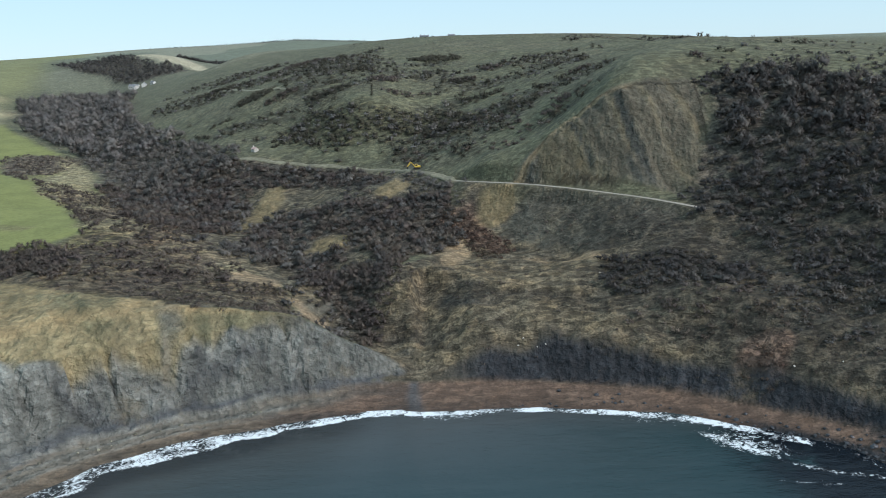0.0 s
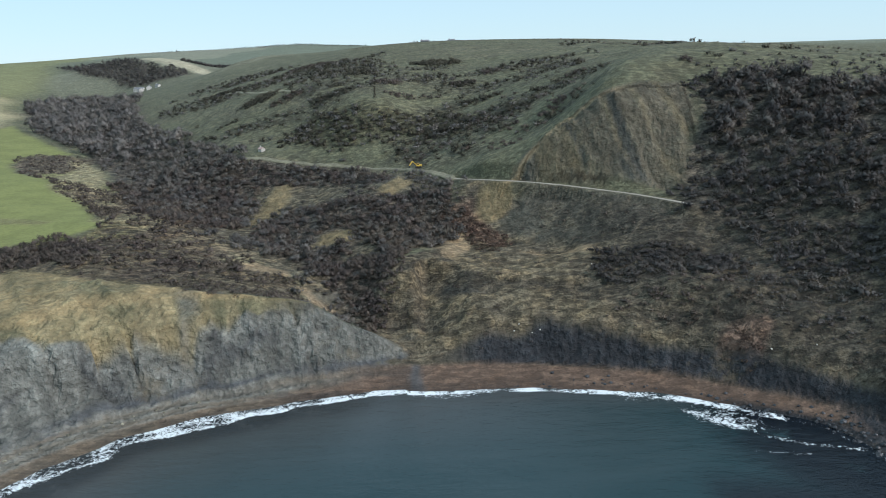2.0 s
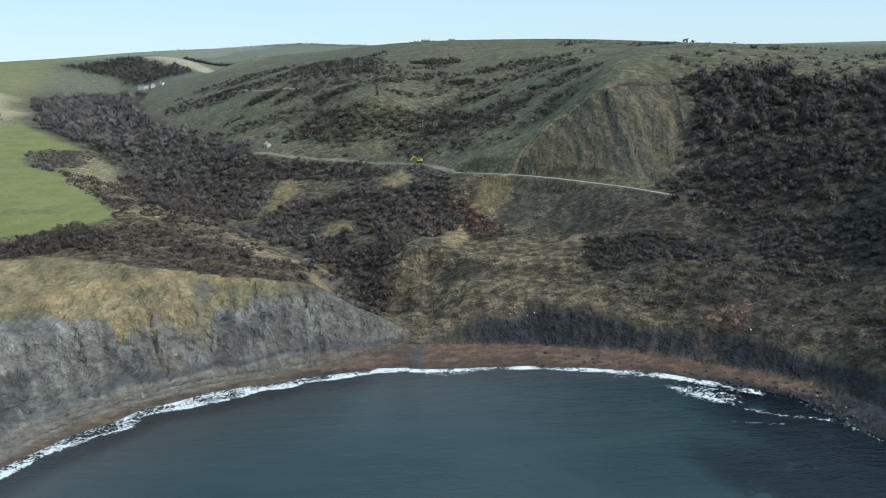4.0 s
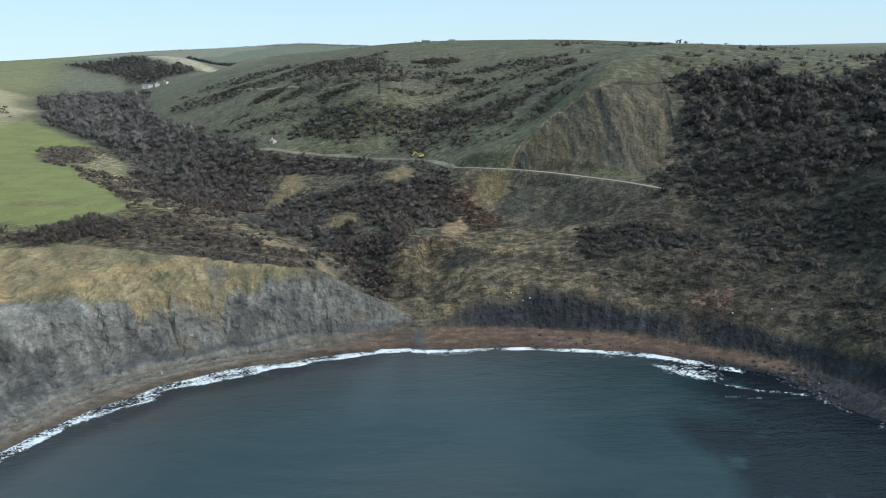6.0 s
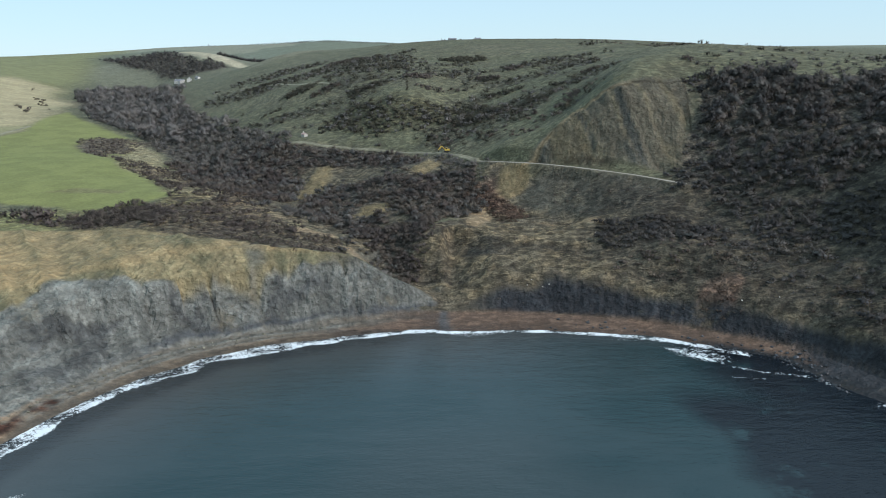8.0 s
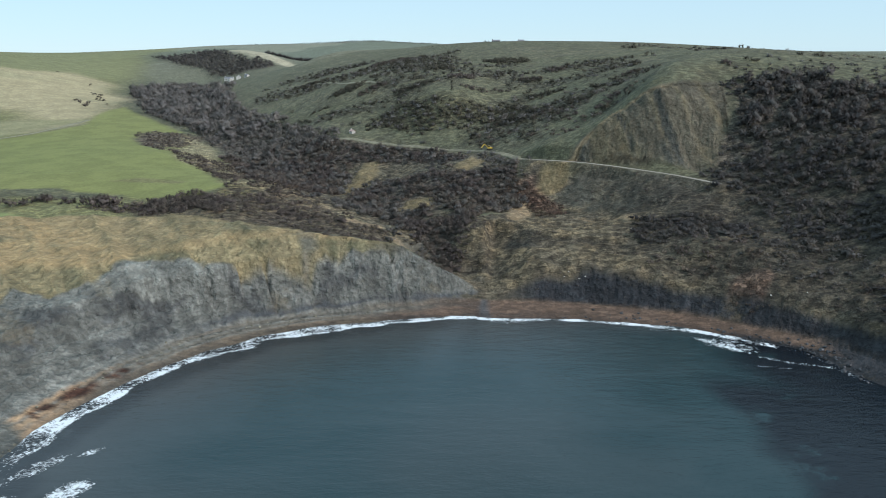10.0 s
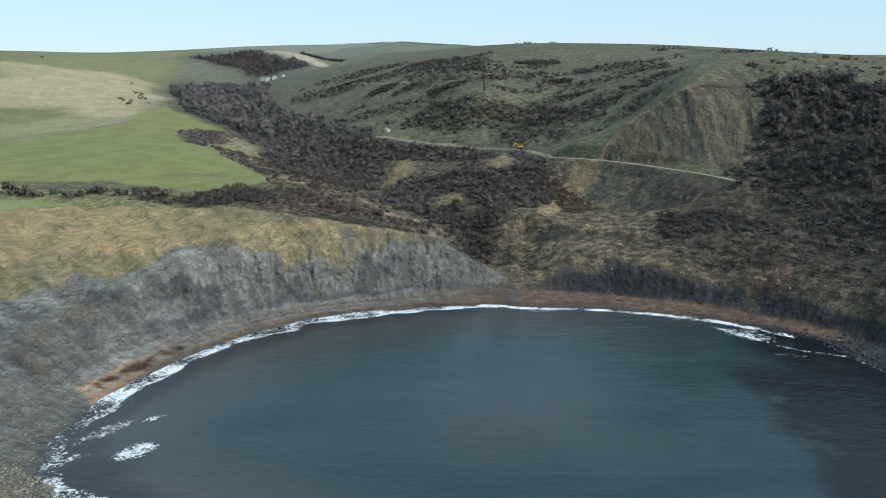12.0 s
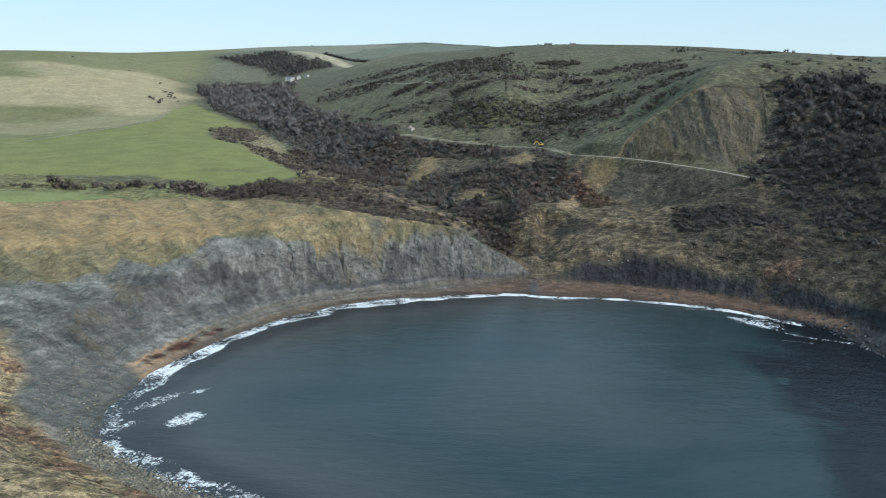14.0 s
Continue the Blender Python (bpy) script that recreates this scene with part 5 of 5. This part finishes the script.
plateau_bushes = np.array([(-326, 357), (-321, 355), (-312, 349), (-306, 350), (-300, 358), (-284, 346), (-279, 350), (-276, 362), (-272, 360), (-274, 366), (-256, 357), (-243, 353), (-238, 350), (-233, 351), (-236, 358), (-231, 356), (-228, 350), (-345, 352)], float)
plant_all(plateau_bushes, 18, 8, 1.6, 2.5, "round_thorn_bush", "round dark thorn bush on olive clifftop grass", "bush", "thorn bushes below the green field", SHRUBS, (BARK, BRAMBLE))
stand("field_edge_scrub", "dark scrub along the edge of the green field", "scrub", SHRUBS, row([(-176, 396), (-176, 412), (-231, 504), (-256, 529), (-278, 572), (-318, 612)], 3.0, 2.0, 192), BRAMBLE, 0.5, 0.9, 193)
stand("slope_hedge", "thin dark hedge running straight up a hillside", "hedge", SHRUBS, row([(-52, 612), (-57, 680), (-63, 760)], 1.6, 0.4, 194), GORSE_LEAF, 0.22, 0.4, 195)
stand("ridge_hedge", "low dark hedge along the skyline", "hedge", FAR_SHRUBS, row([(-120, 1090), (-12, 1040), (133, 960), (160, 830), (196, 660), (240, 590), (330, 540)], 4.0, 1.2, 196), BRAMBLE, 0.3, 0.6, 197)
stand("far_trees", "far trees along hedges on the skyline", "trees", FAR_TREES, row([(-60, 1300), (40, 1260), (90, 1230)], 9, 7, 198), WOOD_SHADE_TWIG, 0.3, 0.5, 199)
stand("far_hedges", "far field hedges on rolling land", "hedge", FAR_TREES, np.concatenate([row([(-1150, 3420), (-800, 3380), (-300, 3440)], 7, 3, 200), row([(-700, 3300), (-640, 3440)], 7, 3, 201), row([(-900, 3500), (-560, 3520), (-330, 3500)], 7, 3, 202), row([(-560, 2000), (-420, 2150), (-250, 2100)], 7, 3, 211)]), WOOD_SHADE_TWIG, 0.5, 0.9, 203)
dots = np.array([(-760, 1290), (-655, 1190), (-560, 960), (-545, 940), (-530, 930), (-520, 905), (-515, 950), (-900, 1350)], float)
plant_all(dots, 8, 6, 0.8, 1.5, "lone_bush", "lone dark bush on a grassy hillside", "bush", "lone bushes of the far hill", SHRUBS, (BARK, BRAMBLE))

# ---- tracks, rocks and things made by people ----
def box(size, at=(0, 0, 0), bevel=0.0, turn=(0, 0, 0), taper=1.0):
    """A block with worn edges; taper narrows its top."""
    bm = bmesh.new()
    bmesh.ops.create_cube(bm, size=1.0)
    for v in bm.verts:
        k = taper if v.co.z > 0 else 1.0
        v.co = Vector((v.co.x * size[0] * k, v.co.y * size[1] * k, v.co.z * size[2]))
    if bevel:
        bmesh.ops.bevel(bm, geom=bm.edges[:], offset=bevel, segments=2, affect="EDGES")
    bm.transform(pose(*at, *turn))
    return bm


def finish(bm, name):
    me = bpy.data.meshes.new(name)
    bm.to_mesh(me)
    bm.free()
    return me


def prism(outline, depth, at=(0, 0, 0), bevel=0.0):
    """An outline in x and z, given a depth in y."""
    bm = bmesh.new()
    face = bm.faces.new([bm.verts.new((x, -depth / 2, z)) for x, z in outline])
    ext = bmesh.ops.extrude_face_region(bm, geom=[face])
    bmesh.ops.translate(bm, verts=[v for v in ext["geom"] if isinstance(v, bmesh.types.BMVert)], vec=(0, depth, 0))
    bmesh.ops.recalc_face_normals(bm, faces=bm.faces[:])
    if bevel:
        bmesh.ops.bevel(bm, geom=bm.edges[:], offset=bevel, segments=1, affect="EDGES")
    bm.transform(pose(*at))
    return bm


def strip(name, points, width, material, lift, seed, label, ragged=0.25):
    """A worn track laid along the ground, with shoulders let into it."""
    pts = np.array(points, float)
    s = np.concatenate([[0], np.cumsum(np.hypot(*np.diff(pts, axis=0).T))])
    n = int(s[-1] / 1.5)
    q = np.linspace(0, s[-1], n)
    cx, cy = np.interp(q, s, pts[:, 0]), np.interp(q, s, pts[:, 1])
    for _ in range(25):
        cx[1:-1], cy[1:-1] = (cx[:-2] + 2 * cx[1:-1] + cx[2:]) / 4, (cy[:-2] + 2 * cy[1:-1] + cy[2:]) / 4
    tx, ty = np.gradient(cx), np.gradient(cy)
    k = np.hypot(tx, ty)
    nx, ny = -ty / k, tx / k
    rows = []
    mid = height_at(cx, cy)
    for _ in range(40):
        mid[1:-1] = (mid[:-2] + 2 * mid[1:-1] + mid[2:]) / 4
    for off, drop in ((-0.75, -0.9), (-0.5, 0.0), (-0.28, -0.07), (0.0, 0.05), (0.28, -0.07), (0.5, 0.0), (0.75, -0.9)):
        w = width * (1 + ragged * rough(q, q * 0 + off * 40, 7, 3, seed))
        x, y = cx + nx * off * w, cy + ny * off * w
        rows.append(np.stack([x, y, np.maximum(mid, height_at(x, y) - (0.3 if abs(off) > 0.6 else -0.02)) + lift + drop], -1))
    v = np.stack(rows, 1).reshape(-1, 3)
    t = []
    for i in range(n - 1):
        for j in range(6):
            a = i * 7 + j
            t += [(a, a + 7, a + 1), (a + 1, a + 7, a + 8)]
    ob = part(name, mesh_of(name, v, t, None, True), material)
    return tagged(ob, label, "track", kind="structure")


EARTH = plain_material("worn_earth", (0.22, 0.20, 0.13), 0.95, 0.3, 0.6)
strip("gravel_track", [c[:2] for c in TRACK_LINE], 2.0, GRAVEL, 0.12, 301, "pale gravel track cut across a slope below a landslip")
strip("grass_track", GRASS_TRACK, 3.0, EARTH, 0.18, 302, "worn grassy track between thorn scrub")
strip("field_path", [(-640, 560), (-512, 585), (-492, 650), (-470, 700), (-458, 790)], 4.0, EARTH, 0.12, 303, "faint earth path along the top of a field")
strip("terrace_path", [(-223, 870), (-171, 774), (-129, 713)], 3.0, EARTH, 0.12, 304, "pale worn terrace across a grassy hillside")


def rock_shape(seed):
    bm = bmesh.new()
    bmesh.ops.create_icosphere(bm, subdivisions=1, radius=1.0)
    rng = np.random.default_rng(seed)
    stretch = rng.uniform(0.7, 1.25, 3) * (1, 1, 0.7)
    for v in bm.verts:
        v.co = Vector(np.array(v.co) * stretch * rng.uniform(0.75, 1.2))
    return finish(bm, "boulder")


PALE_STONE = plain_material("pale_limestone", (0.5, 0.47, 0.41), 0.9, 0.2, 1.5)
ROCKS = [rock_shape(s) for s in range(6)]


def boulders(name, label, group, places, low, high, material, count, seed):
    """Single stones as things, the rest joined."""
    rng = np.random.default_rng(seed)
    meshes = []
    for r in ROCKS:
        c = r.copy()
        c.materials.append(material)
        meshes.append(c)
    for p in places[:count]:
        s = rng.uniform(low, high) ** 1.5
        ob = new(name, meshes[rng.integers(len(meshes))])
        ob.matrix_world = pose(p[0], p[1], float(height_at(p[0], p[1])) + 0.15 * s, *rng.uniform(-25, 25, 2), rng.uniform(0, 360)) @ Matrix.Diagonal((s, s, s, 1))
        tagged(ob, label, "rock", group)
    rest = places[count:]
    if len(rest):
        verts, tris, n = [], [], 0
        for p in rest:
            r = ROCKS[rng.integers(len(ROCKS))]
            v = np.array([q.co[:] for q in r.vertices])
            a, s = rng.uniform(0, 6.28), rng.uniform(low * 0.6, high * 0.8)
            v = np.stack([v[:, 0] * math.cos(a) - v[:, 1] * math.sin(a), v[:, 0] * math.sin(a) + v[:, 1] * math.cos(a), v[:, 2]], -1) * s
            verts.append(v + (p[0], p[1], float(height_at(p[0], p[1])) + 0.1 * s))
            tris.append(np.array([f.vertices[:] for f in r.polygons]) + n)
            n += len(v)
        tagged(part(name + "_scree", mesh_of(name + "_scree", np.concatenate(verts), np.concatenate(tris)), material), label + ", smaller stones between", "rocks", kind="stuff")


def sprinkle(poly, spacing, seed, keep=1.0):
    rng = np.random.default_rng(seed)
    px, py = np.array(poly, float).T
    gx, gy = np.meshgrid(np.arange(px.min(), px.max(), spacing), np.arange(py.min(), py.max(), spacing))
    gx, gy = gx + rng.uniform(-0.6, 0.6, gx.shape) * spacing, gy + rng.uniform(-0.6, 0.6, gx.shape) * spacing
    ok = (within(poly, gx, gy, 2, 1.5) > rng.random(gx.shape)) & (rng.random(gx.shape) < keep) & (height_at(gx, gy) > -0.5)
    out = np.stack([gx[ok], gy[ok]], -1)
    rng.shuffle(out)
    return out


boulders("boulder", "rounded grey-buff boulder on a rocky point", "boulders of the rocky point", sprinkle([(-160, 88), (-147, 85), (-130, 74), (-111, 64), (-92, 56), (-70, 38), (-72, 28), (-98, 44), (-120, 53), (-144, 66), (-160, 80)], 1.15, 310), 0.4, 0.95, STONE, 260, 311)
boulders("slip_stone", "grey shale block on a slipped fan of rubble", "stones of the slipped fan", sprinkle([(-186, 118), (-172, 134), (-158, 130), (-149, 110), (-150, 88), (-162, 84), (-182, 98)], 1.7, 312, 0.6), 0.3, 0.65, STONE, 120, 313)
boulders("beach_stone", "dark stone lying on the red-brown beach", "stones of the beach", sprinkle([(18, 270), (40, 282), (70, 270), (100, 254), (128, 238), (140, 222), (132, 214), (110, 236), (86, 252), (50, 268)], 3.4, 314, 0.6), 0.35, 0.9, DARK_STONE, 120, 315)
boulders("ledge_rock", "low black rock on a wave-cut ledge", "rocks of the ledge", sprinkle([(84, 256), (98, 251), (126, 233), (136, 214), (130, 200), (116, 216), (96, 240)], 2.6, 316, 0.7), 0.5, 1.1, DARK_STONE, 90, 317)
boulders("cliff_foot_block", "pale fallen shale block at the foot of the cliff", "blocks at the cliff foot", sprinkle([(-166, 150), (-160, 176), (-149, 206), (-136, 228), (-116, 248), (-90, 262), (-60, 273), (-62, 270), (-92, 257), (-118, 241), (-138, 216), (-152, 194), (-160, 160)], 2.6, 318, 0.6), 0.35, 0.9, STONE, 110, 319)
boulders("white_rock", "pale rock on the edge of slumped ground", "pale rocks of the slump", np.array([(24, 296), (26, 297), (31, 295), (34, 295), (60, 330), (112, 262), (126, 258)], float), 0.4, 0.6, PALE_STONE, 7, 320)


def excavator(x, y, turn):
    """A tracked digger, arm stretched out to one side."""
    root = new("excavator")
    root.matrix_world = pose(x, y, float(height_at(x, y)) + 0.15, 0, 0, turn)
    for side in (-1, 1):
        track = part("crawler_track", finish(prism([(-1.9, 0.35), (-1.6, 0.02), (1.6, 0.02), (1.9, 0.35), (1.75, 0.75), (-1.75, 0.75)], 0.55, (0, side * 1.05, 0), 0.06), "crawler_track"), STEEL, root, "dark steel crawler track")
        for wx in (-1.4, 0.0, 1.4):
            bm = bmesh.new()
            bmesh.ops.create_cone(bm, cap_ends=True, segments=10, radius1=0.26, radius2=0.26, depth=0.62)
            bm.transform(pose(wx, side * 1.05, 0.38, 90))
            part("roller", finish(bm, "roller"), STEEL, track)
    part("turntable", finish(box((1.5, 1.5, 0.3), (0, 0, 0.9), 0.05), "turntable"), STEEL, root)
    body = part("body", finish(box((3.2, 2.4, 1.0), (0.6, 0, 1.55), 0.12), "body"), YELLOW, root)
    part("counterweight", finish(box((0.7, 2.3, 1.1), (2.3, 0, 1.6), 0.2), "counterweight"), STEEL, body)
    part("exhaust", finish(box((0.14, 0.14, 0.7), (1.6, 0.6, 2.3), 0.03), "exhaust"), STEEL, body)
    cab = part("cab", finish(prism([(-1.2, 1.2), (0.5, 1.2), (0.5, 2.9), (-0.8, 2.9), (-1.2, 2.0)], 1.05, (-0.1, -0.68, 0), 0.06), "cab"), YELLOW, root)
    part("window", finish(box((1.1, 0.05, 0.8), (-0.3, -1.23, 2.35), 0.02), "window"), GLASS_DARK, cab)
    part("window", finish(box((0.06, 0.9, 0.8), (-1.15, -0.68, 2.45), 0.02, (0, 22, 0)), "window"), GLASS_DARK, cab)
    boom = part("boom", finish(prism([(-0.9, 1.3), (-0.9, 1.9), (-3.0, 4.1), (-3.7, 4.0), (-3.8, 3.6), (-3.0, 3.5), (-1.5, 1.7)], 0.5, (0, 0.25, 0), 0.05), "boom"), YELLOW, root)
    part("hydraulic_ram", finish(box((2.0, 0.18, 0.18), (-2.0, 0.25, 2.1), 0.04, (0, 48, 0)), "hydraulic_ram"), STEEL, boom)
    part("dipper_arm", finish(prism([(-3.4, 4.2), (-3.8, 4.2), (-5.6, 1.5), (-5.3, 1.2), (-3.3, 3.6)], 0.4, (0, 0.25, 0), 0.04), "dipper_arm"), YELLOW, root)
    part("bucket", finish(prism([(-5.7, 1.5), (-5.1, 1.3), (-4.7, 0.7), (-5.0, 0.2), (-5.8, 0.3)], 1.0, (0, 0.25, 0), 0.05), "bucket"), STEEL, root)
    return tagged(root, "yellow tracked excavator with its arm out on a track", "excavator")


def house(name, x, y, length, width, eaves, ridge, turn, wall, roof, label, category, group=""):
    """A small gabled building with walls, roof, door and windows."""
    root = new(name)
    root.matrix_world = pose(x, y, float(height_at(x, y)) - 0.2, 0, 0, turn)
    w = width / 2
    part("wall", finish(prism([(-w, -1.5), (w, -1.5), (w, eaves), (0, ridge - 0.15), (-w, eaves)], length), "wall"), wall, root)
    for s in (-1, 1):
        slope = math.degrees(math.atan2(ridge - eaves, w))
        run = math.hypot(ridge - eaves, w) + 0.35
        part("roof", finish(box((run, length + 0.6, 0.16), (s * (w / 2 + 0.1), 0, (eaves + ridge) / 2 - 0.02), 0.03, (0, s * slope, 0)), "roof"), roof, root)
    for k in range(max(int(length // 3), 1)):
        yy = -length / 2 + (k + 0.5) * length / max(int(length // 3), 1)
        for s in (-1, 1):
            part("door" if k == 0 and s == 1 else "window", finish(box((0.08, 0.9, 2.0 if k == 0 and s == 1 else 1.0), (s * (w + 0.02), yy, 1.0 if k == 0 and s == 1 else 1.5), 0.02), "window"), GLASS_DARK, root)
    part("chimney", finish(box((0.7, 0.7, 1.4), (0, length / 2 - 0.8, ridge + 0.3), 0.04), "chimney"), wall, root)
    return tagged(root, label, category, group)


excavator(-17.5, 484.5, 8)
house("hut", -132, 584, 4.6, 3.2, 1.9, 3.0, 40, PALE_STONE, RED_SHEET, "small pale hut with a faded red roof beside a track", "hut")
FARM = "buildings of the valley farm"
house("farmhouse", -500, 1392, 17, 7, 3.6, 6.0, 78, RENDERED, SLATE, "long white-walled farmhouse with a slate roof in a valley", "house", FARM)
house("farm_barn", -489, 1368, 12, 8, 4.0, 6.5, 30, RENDERED, SLATE, "white-walled farm barn with a slate roof in a valley", "barn", FARM)
house("farm_cottage", -472, 1358, 8, 7, 4.0, 6.5, 10, RENDERED, SLATE, "small white cottage with a slate roof in a valley", "house", FARM)
house("farm_shed", -455, 1350, 7, 6, 3.0, 4.8, 60, RENDERED, SLATE, "small white shed with a slate roof in a valley", "shed", FARM)
for x, y, l in ((-26, 1210, 12), (12, 1215, 9)):
    house("ridge_house", x, y + 12, l, 5, 2.0, 3.6, 80, SLATE, SLATE, "far grey stone house on the skyline ridge", "house", "houses on the ridge")
